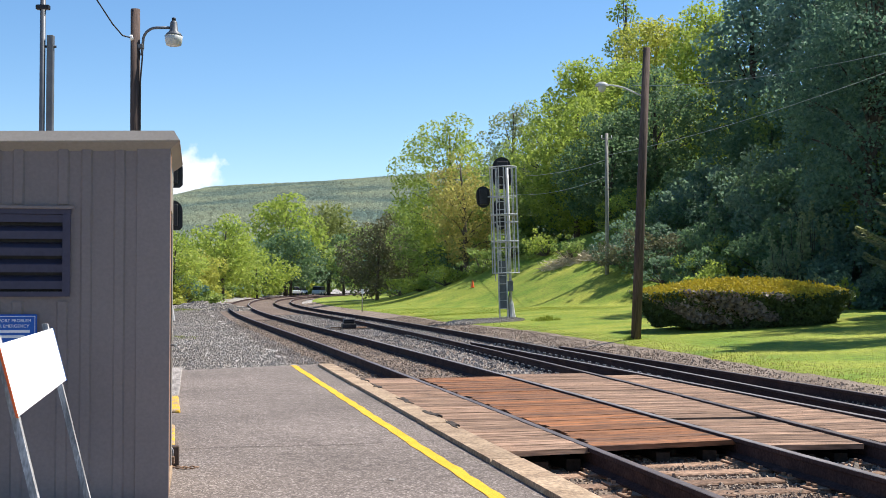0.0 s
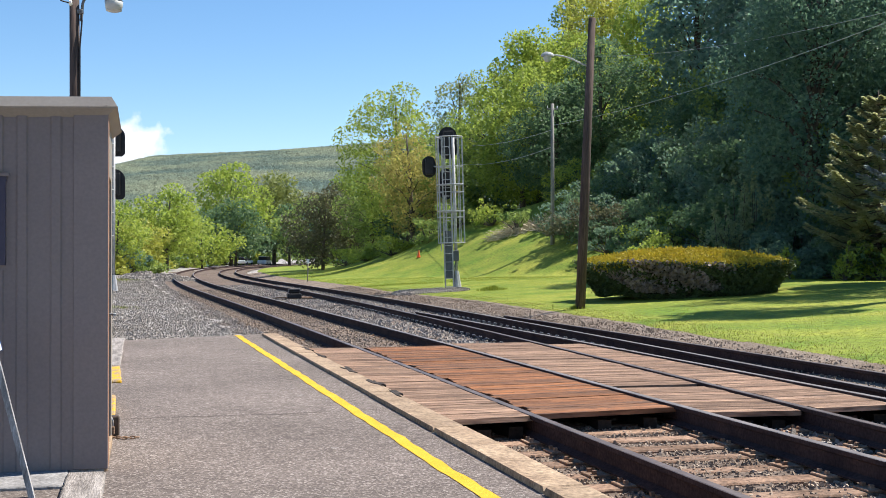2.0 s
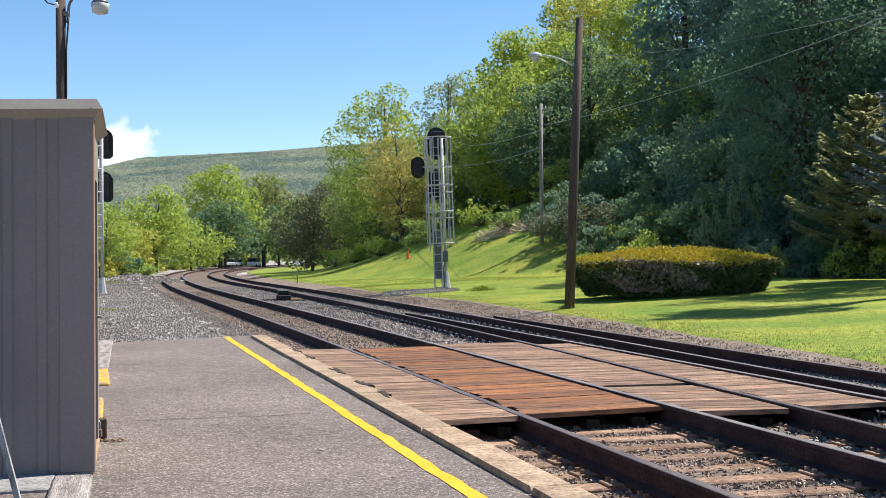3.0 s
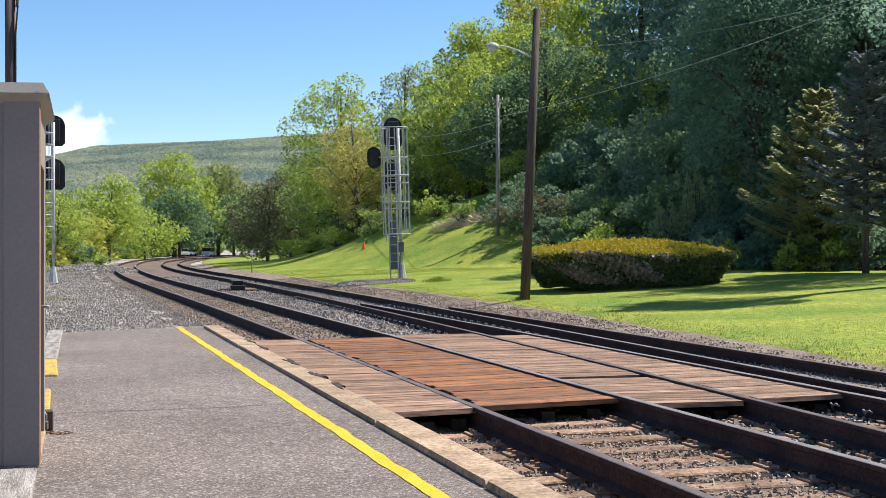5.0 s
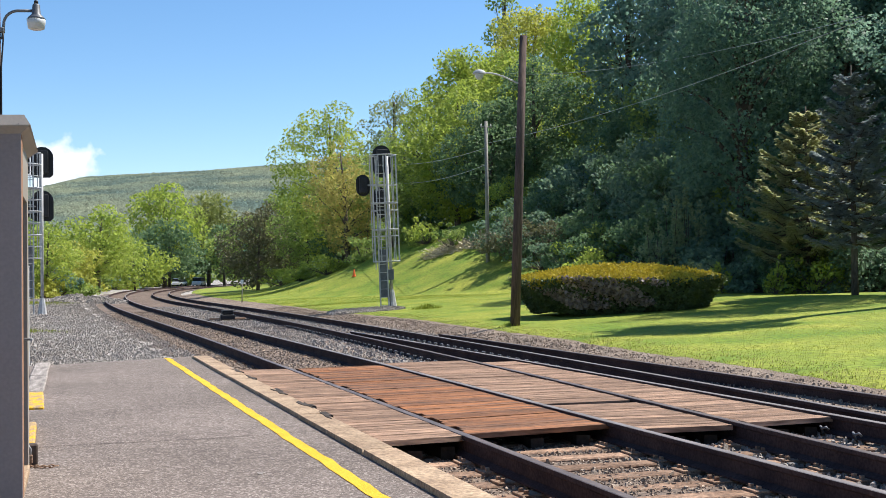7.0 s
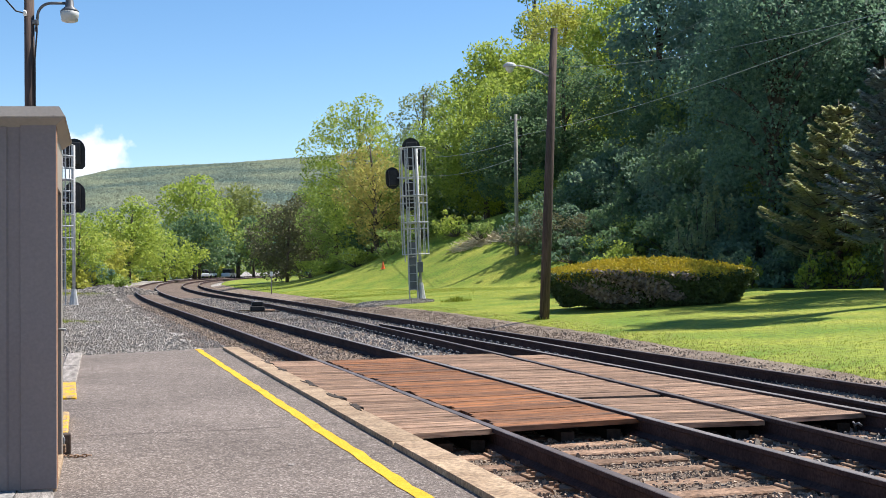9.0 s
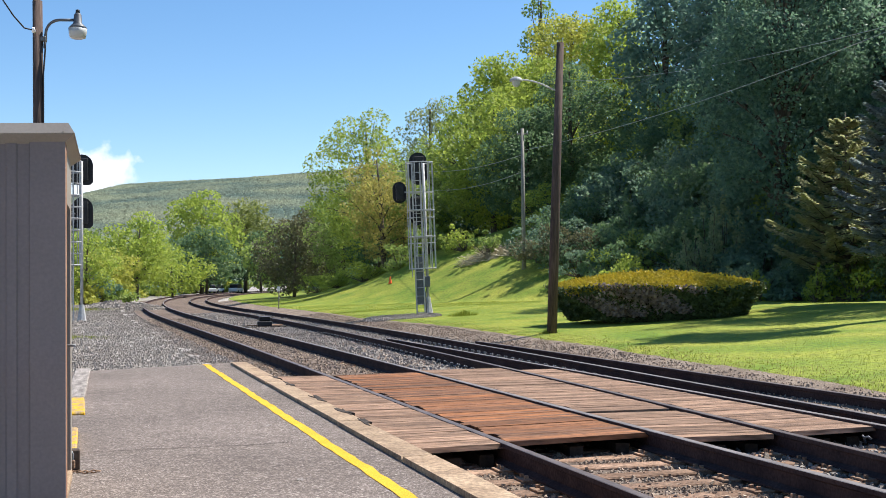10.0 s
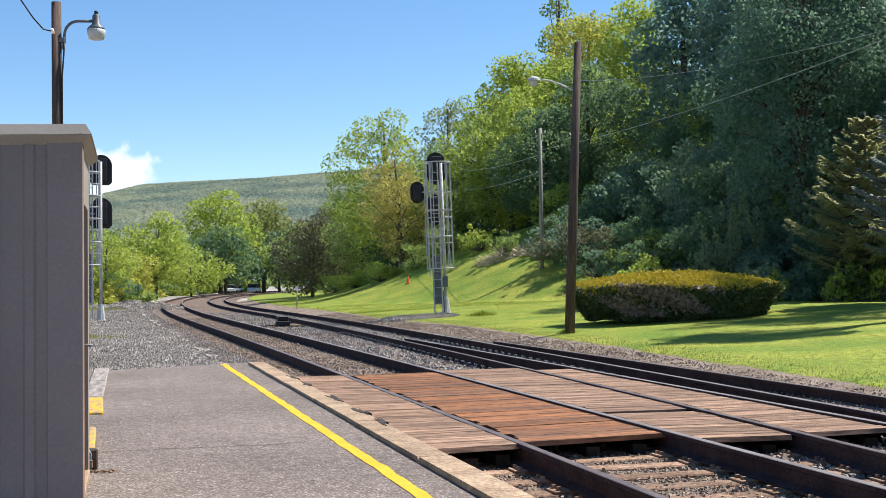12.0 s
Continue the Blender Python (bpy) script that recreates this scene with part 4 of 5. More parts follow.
# ---------------------------------------------------------------- signals
def make_signal(m, label, height, front):
    """A ladder mast in a safety cage, with black-hooded heads."""
    s = empty("signal_mast", m)
    tagged(s, label, "railway signal", "railway signals")
    part("foundation", boxed(-0.32, 0.32, -0.3, 0.3, -0.35, 0.06, 0.02), M_CONCRETE, s)
    part("mast", tubed([(0, 0, 0.05), (0, 0, height)], 0.062, 14), M_GALV, s)
    bm = bmesh.new()
    bmesh.ops.create_cone(bm, cap_ends=True, segments=8, radius1=0.19, radius2=0.09, depth=0.7, matrix=Matrix.Translation((0, 0, 0.4)))
    part("base_cone", bm, M_GALV, s)
    lx = -0.34 if front else -0.5
    half = 0.16 if front else 0.2
    # ladder
    for xx in (lx - half, lx + half):
        part("ladder_rail", boxed(xx - 0.024, xx + 0.024, -0.26, -0.22, 0.05, height, 0.004), M_GALV, s)
    n = int(height / 0.33)
    for i in range(n):
        z = 0.15 + i * (height - 0.2) / n
        part("rung", tubed([(lx - half, -0.24, z), (lx + half, -0.24, z)], 0.014, 6), M_GALV, s)
    # cage: hoops round the ladder and uprights between them
    cage = empty("safety_cage")
    cage.parent = s
    cx, cy, rx, ry = (-0.2, -0.28, 0.53, 0.48) if front else (-0.5, -0.3, 0.5, 0.42)
    z0 = height * (0.31 if front else 0.36)
    levels = [z0 + (height - z0) * u for u in ((0, 0.24, 0.3, 0.48, 0.55, 0.72, 1) if front else np.linspace(0, 1, 10))]
    for i, z in enumerate(levels):
        bm = bmesh.new()
        pts = [(cx + rx * math.cos(a), cy + ry * math.sin(a), z) for a in np.linspace(0, 2 * math.pi, 21)]
        tube(bm, pts, 0.024 if i % 2 == 0 else 0.015, 6)
        part("hoop", bm, M_GALV, cage)
    bars = 11 if front else 10
    for k in range(bars):
        a = 2 * math.pi * k / bars + 0.2
        bx, by = cx + rx * math.cos(a), cy + ry * math.sin(a)
        part("bar", boxed(bx - 0.017, bx + 0.017, by - 0.01, by + 0.01, z0 - (0.3 if k in (3, 6) else 0), height, 0.003), M_GALV, cage)
    # landing gratings
    for z in (levels[2], levels[4]) if front else (levels[3], levels[6]):
        bm = bmesh.new()
        for i in range(8):
            y = cy - ry + 0.05 + i * 0.12
            box(bm, cx - rx * 0.75, cx + rx * 0.75, y, y + 0.03, z - 0.02, z + 0.01)
        part("grating", bm, M_GALV, s)
    # relay case on the ladder, on a square foot frame
    case = part("relay_case", boxed(lx - 0.15, lx + 0.15, -0.2, 0.06, 0.48 if front else 0.75, height * (0.39 if front else 0.44), 0.012), M_GREY_STEEL, s, "grey steel relay case")
    part("foot_bar", boxed(lx - half - 0.024, lx + half + 0.024, -0.265, -0.215, 0.0, 0.05, 0.004), M_GALV, s)
    if front:
        part("junction_box", boxed(-0.16, 0.08, -0.2, -0.06, height * 0.19, height * 0.26, 0.01), M_GREY_STEEL, s)
        part("conduit", tubed([(-0.1, -0.13, 0.05), (-0.12, -0.13, 0.9), (-0.04, -0.13, height * 0.19)], 0.018, 8), M_GREY_STEEL, s)
    # heads
    def head(x, y, z, w, h):
        hd = empty("signal_head")
        hd.parent = s
        hd.matrix_basis = pose(x, y, z)
        bm = bmesh.new()
        outline = [(w / 2 * math.cos(a), h / 2 - w / 2 + w / 2 * math.sin(a)) for a in np.linspace(0, math.pi, 11)]
        if front:
            outline += [(-w / 2 * math.cos(a), -h / 2 + w / 2 - w / 2 * math.sin(a)) for a in np.linspace(0, math.pi, 11)]
        else:
            outline += [(-w / 2, -h / 2 + 0.12), (-w / 2 + 0.12, -h / 2), (w / 2 - 0.12, -h / 2), (w / 2, -h / 2 + 0.12)]
        a_ = [bm.verts.new((px, 0.0, pz)) for px, pz in outline]
        b_ = [bm.verts.new((px, 0.03, pz)) for px, pz in outline]
        bm.faces.new(a_)
        bm.faces.new(b_[::-1])
        for i in range(len(a_)):
            bm.faces.new((a_[i], b_[i], b_[(i + 1) % len(a_)], a_[(i + 1) % len(a_)]))
        bmesh.ops.recalc_face_normals(bm, faces=bm.faces)
        part("backplate", bm, M_BLACK, hd)
        part("lamp_case", boxed(-w * 0.28, w * 0.28, -0.22, 0.0, -h * 0.36, h * 0.36, 0.02), M_BLACK, hd)
        for k in (-1, 0, 1):
            bm = bmesh.new()
            pts = [(0, 0.03, k * h * 0.24), (0, 0.3, k * h * 0.24 - 0.02)]
            tube(bm, pts, [0.12, 0.115], 12, cap=False)
            part("hood", bm, M_BLACK, hd)
        part("bracket", tubed([(0, -0.1, 0), (-x * 0.9, -0.1, 0)] if abs(x) > 0.2 else [(0, -0.2, -0.2), (0, -y, -0.2)], 0.03, 8), M_GALV, hd)
    return s, head


sg, head = make_signal(pose(3.32, 50.4, 0.0, 0, -1.7, 6), "galvanised caged signal mast with black heads beside the lawn", 6.08, True)
head(-0.14, 0.35, 5.9, 0.74, 1.3)
head(-0.95, 0.25, 4.95, 0.55, 0.86)
head(-0.28, 0.3, 4.25, 0.5, 1.25)
sl, head = make_signal(pose(-10.33, 51.0, -0.15, 0, 0, 8), "galvanised caged signal mast with black heads in the gravel yard", 6.4, False)
head(0.0, 0.3, 6.1, 0.85, 1.22)
head(0.0, 0.3, 4.38, 0.85, 1.22)
head(-0.85, 0.3, 6.05, 0.75, 1.0)
head(-0.85, 0.3, 4.35, 0.75, 1.0)


# ---------------------------------------------------------------- track-side things
def switch_machine():
    sm = empty("switch_machine", pose(-2.9, 46.6, -0.29, 0, 0, 12) @ Matrix.Diagonal((0.72, 0.72, 0.8, 1)))
    tagged(sm, "black low switch machine on two timbers between tracks", "switch machine")
    part("gear_case", boxed(-0.35, 0.35, -0.25, 0.25, 0.12, 0.34, 0.03), M_BLACK, sm)
    part("motor_case", boxed(-0.28, 0.3, -0.15, 0.2, 0.34, 0.52, 0.05), M_BLACK, sm)
    part("lid", boxed(-0.3, 0.32, -0.18, 0.22, 0.52, 0.55, 0.012), M_GREY_STEEL, sm)
    part("throw_rod", tubed([(-0.9, 0, 0.16), (0.9, 0, 0.16)], 0.03, 8), M_RUST, sm)
    for yy in (-0.2, 0.2):
        part("timber", boxed(-1.1, 1.1, yy - 0.1, yy + 0.1, -0.05, 0.12, 0.01), M_TIMBER_DARK, sm)


switch_machine()

stake = empty("marker_stake", pose(-3.9, 74.0, -0.1))
tagged(stake, "thin pale marker stake with a tag", "marker")
part("stick", tubed([(0, 0, -0.1), (0.03, 0, 1.3)], 0.03, 6), M_OLD_WOOD, stake)
part("tag", boxed(-0.06, 0.1, -0.045, -0.03, 1.05, 1.3), M_WHITE, stake)

cone = empty("traffic_cone", pose(2.7, 76.9, float(lawn_z(2.7, 76.9))))
tagged(cone, "small orange traffic cone on the lawn", "cone")
bm = bmesh.new()
bmesh.ops.create_cone(bm, cap_ends=True, segments=16, radius1=0.11, radius2=0.025, depth=0.42, matrix=Matrix.Translation((0, 0, 0.25)))
part("cone_body", bm, M_ORANGE, cone)
part("foot", boxed(-0.15, 0.15, -0.15, 0.15, 0.0, 0.04, 0.01), M_ORANGE, cone)


# ---------------------------------------------------------------- plants
def leaf_quads(p, size, flat=0.0, droop=0.0, r=rng):
    """Small folded leaf sprays at the points p: four corners each, turned at random."""
    n = len(p)
    nn = r.normal(size=(n, 3)) * (1 - flat)
    nn[:, 2] += 0.75 + flat
    if droop:
        nn = r.normal(size=(n, 3))
        nn[:, 2] *= 0.35
    nn /= np.linalg.norm(nn, axis=1)[:, None] + 1e-9
    d = np.cross(nn, r.normal(size=(n, 3)))
    d /= np.linalg.norm(d, axis=1)[:, None] + 1e-9
    e = np.cross(nn, d)
    s = (size * r.uniform(0.6, 1.35, n))[:, None]
    fold = r.uniform(-0.25, 0.25, n)[:, None]
    v = np.stack([p - d * s * 0.5, p + e * s * 0.38 + nn * s * fold, p + d * s * 0.5, p - e * s * 0.38 + nn * s * fold], 1)
    return v.reshape(-1, 3), np.arange(4 * n).reshape(-1, 4)


def crown_points(r, clumps, radii, per):
    """Points thick on the shells of many clumps, thin inside."""
    out = []
    for c, rad, k in zip(clumps, radii, per):
        u = r.normal(size=(k, 3))
        u /= np.linalg.norm(u, axis=1)[:, None]
        q = r.uniform(0.45, 1.08, k) ** 0.6
        out.append(c + u * q[:, None] * rad)
    return np.concatenate(out)


def tree(x, y, z, height, width, kind, seed, leaf, label, density=0.85, base=0.25, name="deciduous_tree", clump=0.3):
    """Tapered trunk, forking limbs, and a crown of clumps of leaf sprays at the limb tips."""
    r = np.random.default_rng(seed)
    t = empty(name, pose(x, y, z - 0.15, 0, 0, float(r.uniform(0, 360))))
    tagged(t, label, "tree", "trees")
    hw = width / 2
    bm = bmesh.new()
    lean = r.uniform(-0.04, 0.04, 2) * height
    tr = max(0.07, height * 0.018)
    tops = [(lean[0] * u * u, lean[1] * u * u, height * 0.85 * u) for u in np.linspace(0, 1, 6)]
    tube(bm, tops, [tr * (1.25 - u) for u in np.linspace(0, 1, 6)], 8)
    n = int(11 + 15 * min(1.5, height / 12))
    clumps, radii = [], []
    for i in range(n):
        u = base + (0.98 - base) * ((i + r.uniform(0, 1)) / n)
        a = 2.4 * i + r.uniform(-0.5, 0.5)
        env = math.sin(math.pi * min(1, max(0.06, (u - base * 0.7) / (1.06 - base * 0.7))) ** 0.8)
        d = hw * env * r.uniform(0.45, 0.95)
        c = np.array([lean[0] * u * u + d * math.cos(a), lean[1] * u * u + d * math.sin(a), height * u * r.uniform(0.86, 0.93)])
        rad = hw * clump * r.uniform(0.75, 1.35) * (0.55 + 0.6 * env)
        clumps.append(c)
        radii.append(np.array([rad * r.uniform(0.9, 1.3), rad * r.uniform(0.9, 1.3), rad * r.uniform(0.65, 0.95)]))
        s = u * 0.72
        p0 = np.array([lean[0] * s * s, lean[1] * s * s, height * 0.85 * s])
        mid = (p0 + c) / 2 + np.array([0, 0, height * 0.03])
        tube(bm, [p0, mid, c], [tr * 0.5 * (1.2 - u), tr * 0.3 * (1.2 - u), tr * 0.1], 5, cap=False)
    bmesh.ops.recalc_face_normals(bm, faces=bm.faces)
    part("trunk", bm, M_BARK, t)
    per = [max(24, int(density * 13 * (q.mean() ** 2) / (leaf * leaf))) for q in radii]
    v, f = leaf_quads(crown_points(r, clumps, radii, per), np.full(sum(per), leaf), r=r)
    raw("crown", v, f, LEAF[kind], t)
    return t


LEAF_WORDS = {"bright": "tree in bright green spring leaf", "yellow": "tree in pale yellow-green spring leaf", "mid": "leafy green tree at the wood's edge", "dark": "tall hazy green tree in shade", "wood": "dense dark tree at the front of the wood", "deep": "dense dark green tree beyond the track bend", "olive": "round olive-green tree beyond the track bend", "rust": "tree in reddish yellow young leaf", "grey": "thinly leaved grey-green tree", "bare": "dusky half-bare spreading tree by the track"}


def grove(rows, seed, leaf_per_m, **kw):
    for i, (kind, x, y, h, w) in enumerate(rows):
        z = float(ground_z(x, y))
        dist = math.hypot(x, y)
        tree(x, y, z, h, w, kind, seed + i, leaf_per_m * dist, LEAF_WORDS[kind], **kw)


# far side of the yard and beyond the bend
grove([("bright", -21.5, 106, 6.6, 6.0), ("yellow", -21.6, 116, 5.2, 6.4), ("bright", -24.0, 146, 10.6, 9.6), ("bright", -22.6, 165, 7.0, 9.8), ("bright", -24.6, 215, 19.2, 13.0),
       ("deep", -23.0, 208, 11.6, 12.6), ("olive", -20.6, 256, 20.2, 16.0), ("deep", -17.2, 252, 13.4, 14.0), ("mid", -28.0, 128, 8.0, 9.0)], 20, 0.0023, density=0.8)
grove([("mid", -34.0, 150, 9.0, 10.0), ("mid", -31.0, 190, 9.0, 12.0), ("dark", -31.0, 228, 11.0, 14.0), ("mid", -8.0, 190, 11.0, 14.0), ("dark", -2.0, 170, 10.0, 12.0), ("mid", 4.0, 150, 10.0, 12.0), ("dark", -40.0, 170, 9.0, 14.0), ("mid", -11.0, 270, 15.0, 18.0)], 40, 0.0034)
# inside of the bend
grove([("bare", -4.6, 112, 8.0, 8.8), ("mid", -1.4, 118, 8.8, 8.4), ("bright", 1.7, 101, 13.6, 9.0), ("rust", 2.6, 87, 9.3, 6.1), ("mid", -0.2, 106, 8.6, 6.5), ("grey", 7.6, 113, 15.6, 8.0),
       ("bright", 10.2, 106, 14.3, 7.8), ("mid", 4.2, 90, 6.7, 6.3), ("mid", 6.4, 96, 8.8, 7.4)], 60, 0.002, base=0.14, density=0.75)
# sunlit crowns get the bright leaf colour, shaded ones the deep
grove([("bright", 12.8, 99, 15.6, 9.0), ("mid", 17.3, 111, 23.2, 5.0), ("yellow", 18.7, 105, 18.4, 10.4), ("bright", 10.4, 88, 10.4, 8.0), ("deep", 11.9, 82, 8.0, 7.4), ("deep", 15.2, 84, 11.2, 6.8), ("bright", 14.6, 92, 13.4, 8.4), ("bright", 17.0, 96, 11.5, 8.0), ("bright", 22.0, 98, 17.0, 9.0)], 80, 0.0024, base=0.1, density=1.0, clump=0.36)
# the tall dark wood on the bank, with unseen trees at its right added for shade
grove([("dark", 25.5, 64.5, 19.0, 8.0), ("dark", 26.0, 58, 20.0, 8.6), ("dark", 30.5, 53, 20.0, 8.6), ("dark", 35.0, 49, 20.0, 9.0), ("dark", 32.5, 48.5, 17.0, 7.0), ("dark", 31.0, 38.5, 21.0, 8.0), ("dark", 20.8, 37.0, 21.0, 7.0), ("mid", 27.0, 38.0, 17.0, 5.0), ("dark", 27.6, 53.5, 18.0, 7.0), ("dark", 24.2, 55.5, 19.0, 8.0)], 140, 0.0034, base=0.1, density=0.95)
grove([("wood", 18.0, 51.2, 17.5, 7.6)], 170, 0.003, base=0.18, density=0.95, clump=0.4)
# unseen tree right of view, added for its crown's shadow on the lawn
grove([("dark", 17.3, 31.0, 18.0, 3.4)], 160, 0.0041, base=0.78, density=0.9)
grove([("dark", 20.8, 80, 15.0, 7.6), ("dark", 24.0, 73, 16.5, 8.4), ("dark", 25.8, 75, 18.0, 9.0), ("dark", 27.6, 70, 19.0, 9.0), ("dark", 31.0, 68, 22.0, 9.2), ("dark", 34.5, 66, 22.0, 9.2),
       ("dark", 23.6, 81, 18.0, 9.0), ("dark", 29.4, 77, 22.0, 9.6), ("dark", 36.0, 74, 22.0, 10.0)], 100, 0.0038, base=0.08, density=0.85)
grove([("dark", 39.0, 64, 21.0, 9.2), ("dark", 43.0, 70, 21.0, 9.6), ("dark", 41.0, 80, 22.0, 11.0), ("dark", 46.0, 60, 20.0, 9.6), ("dark", 50.0, 68, 20.0, 10.0)], 120, 0.0056, base=0.03)


def shrub(x, y, w, h, kind, seed, leaf, label, name="shrub"):
    r = np.random.default_rng(seed)
    s = empty(name, pose(x, y, float(ground_z(x, y)) - 0.05))
    tagged(s, label, "shrub", "shrubs")
    clumps, radii = [], []
    bm = bmesh.new()
    for i in range(22):
        a = 2.4 * i + r.uniform(-0.6, 0.6)
        d = r.uniform(0.15, 1.15)
        c = np.array([w * 0.5 * math.cos(a) * d, w * 0.5 * math.sin(a) * d, h * r.uniform(0.08, 1.08 - 0.5 * d)])
        clumps.append(c)
        radii.append(np.array([w * 0.13, w * 0.13, h * 0.14]) * r.uniform(0.35, 1.6))
        tube(bm, [(0, 0, 0), c * 0.5, c], [0.03, 0.02, 0.008], 5, cap=False)
    part("stem_clump", bm, M_BARK, s)
    per = [max(30, int(11 * (q.mean() ** 2) / (leaf * leaf))) for q in radii]
    v, f = leaf_quads(crown_points(r, clumps, radii, per), np.full(sum(per), leaf), r=r)
    raw("foliage", v, f, LEAF[kind], s)
    return s


rs = random.Random(11)
# brush along the foot of the bank, in three rows one above the other
FOOT_X, FOOT_Y = [9.6, 11.0, 12.2, 13.4, 15.2, 18.5, 22.0, 27.0], [70, 62, 55, 49, 45, 42, 40, 37]
for row, (count, back, w0, h0) in enumerate(((26, 0.6, 2.6, 1.5), (24, 3.4, 3.8, 2.6), (22, 7.2, 5.2, 4.4), (16, 12.0, 6.0, 5.5))):
    for i in range(count):
        u = (i + rs.uniform(0.2, 0.8)) / count * 7
        x = float(np.interp(u, range(8), FOOT_X)) + back * 0.72 + rs.uniform(-0.5, 0.5)
        y = float(np.interp(u, range(8), FOOT_Y)) + back * 0.7 + rs.uniform(-0.5, 0.5)
        k = rs.choice(["brush", "deep"]) if rs.random() < 0.9 else ("bright" if row == 0 else "mid")
        shrub(x, y, w0 * rs.uniform(0.8, 1.25), h0 * rs.uniform(0.7, 1.3), k, 300 + 40 * row + i, 0.13 + 0.03 * row, "dark green brush at the foot of the wooded bank" if row < 2 else "dense dark undergrowth on the wooded bank")
for x, y, w, h, k in ((12.6, 77.0, 4.2, 2.8, "bright"), (14.2, 76.0, 3.2, 2.4, "bright"), (11.3, 65.0, 4.2, 2.7, "bare"), (12.3, 58.0, 2.6, 1.7, "bright"), (13.8, 57.0, 1.8, 1.3, "mid"), (3.4, 81, 3.0, 1.6, "mid"), (5.2, 80, 3.2, 2.2, "mid"), (7.2, 77, 2.6, 2.0, "bright"), (1.2, 86, 3.2, 1.5, "bright"), (-0.6, 95, 3.4, 1.5, "bright"), (-2.4, 104, 3.0, 1.6, "bright"), (8.3, 73, 2.2, 1.6, "mid")):
    shrub(x, y, w, h, k, int(400 + x * 10), 0.14, "light green shrub at the edge of the lawn")
for i in range(11):
    shrub(-27 + i * 0.75, 99 + 3 * math.sin(i * 1.7) + i * 1.2, 3.0, rs.uniform(1.4, 2.8), rs.choice(["bright", "mid", "yellow"]), 500 + i, 0.3, "green scrub beyond the gravel yard")


# scrub closing the wood's foot behind the rising lawn, and pale sprigs before the dark brush
for i in range(12):
    shrub(2.5 + i * 1.9, 100 - i * 1.1 + rs.uniform(-1.5, 1.5), 4.2, rs.uniform(2.4, 3.6), "deep", 600 + i, 0.26, "dark scrub under the trees behind the lawn")
for x, y, h in ((12.9, 46.4, 1.2), (13.9, 45.0, 1.5), (14.6, 44.2, 1.1), (16.1, 42.6, 1.6), (12.0, 49.0, 0.9)):
    shrub(x, y, 0.7, h, rs.choice(["grey", "bright"]), int(620 + x * 10), 0.1, "thin pale sprig before the dark brush")


# vine-clad brush up the bank before the dark hollow, leaf pale for its sunlit highlight
for x, y, w, h in ((13.7, 49.4, 1.5, 3.3), (14.5, 49.8, 1.5, 4.1), (15.3, 50.2, 1.4, 4.9)):
    shrub(x, y, w, h, "grey", int(640 + x * 10), 0.13, "pale vine-covered brush on the wooded bank")


# scrub hiding the foot of the far trees along the outside of the bend
for i in range(34):
    y = 104 + i * 5.0
    x = float(np.interp(y, TRACK_A[1], TRACK_A[0])) - rs.uniform(4.5, 8.5)
    shrub(x, y, rs.uniform(3.5, 5.5), rs.uniform(1.8, 3.6) * (1 + i * 0.012), rs.choice(["bright", "mid", "yellow", "dark", "mid"]), 520 + i, 0.0028 * y, "leafy scrub on the outside of the track bend")
for i in range(9):
    shrub(-46 + i * 6.5, 285 + 6 * math.sin(i * 2.1), 9.0, rs.uniform(5.0, 8.0), rs.choice(["mid", "dark"]), 560 + i, 0.75, "far belt of green scrub beyond the bend")


def spruce(x, y, h, w, kind, seed, label, foot=0.12, step=0.4, per=8):
    """Whorls of boughs with upturned tips, each a flat spray of needles; a bare stretch of trunk below."""
    r = np.random.default_rng(seed)
    z = float(ground_z(x, y))
    s = empty("spruce_tree", pose(x, y, z - 0.1))
    tagged(s, label, "tree", "spruces")
    part("trunk", tubed([(0, 0, 0), (0, 0, h * 0.97)], [h * 0.016, 0.02], 8), M_BARK, s)
    bm = bmesh.new()
    pts = []
    tiers = int(h * (0.97 - foot) / step)
    for i in range(tiers * per):
        tier = i // per
        u = foot + (0.965 - foot) * (tier / tiers) + r.uniform(-0.016, 0.016)
        a = 2 * math.pi * (i % per) / per + 1.3 * tier + r.uniform(-0.35, 0.35)
        ln = w / 2 * min(1.0, 0.6 + 2.2 * (u - foot)) * ((1 - u) / (1 - foot)) ** 0.85 * r.uniform(0.6, 1.2) + 0.08
        p0 = np.array([0, 0, h * u])
        tip = np.array([ln * math.cos(a), ln * math.sin(a), h * u + (0.05 + 0.32 * u) * ln])
        mid = (p0 + tip) / 2 - np.array([0, 0, ln * 0.2])
        tube(bm, [p0, mid, tip], [0.03, 0.02, 0.006], 4, cap=False)
        k = int(90 + 210 * ln)
        q = r.uniform(0.2, 1.04, k) ** 0.75
        line = (1 - q)[:, None] ** 2 * p0 + 2 * (q * (1 - q))[:, None] * mid + q[:, None] ** 2 * tip
        side = np.array([-math.sin(a), math.cos(a), 0])
        spread = (0.3 * ln * (1.1 - q) + 0.05) * r.normal(size=k) * 0.6
        line = line + side * spread[:, None] + np.stack([np.zeros(k), np.zeros(k), -np.abs(r.normal(size=k)) * 0.04 - np.abs(spread) * 0.22], -1)
        pts.append(line)
    part("branchwork", bm, M_BARK, s)
    p = np.concatenate(pts)
    v, f = leaf_quads(p, np.full(len(p), 0.12), flat=0.78, r=r)
    raw("needles", v, f, LEAF[kind], s)
    return s


spruce(17.85, 44.0, 7.0, 6.4, "spruce", 501, "yellow-green spruce standing before the dark wood", 0.18, 0.38, 9)
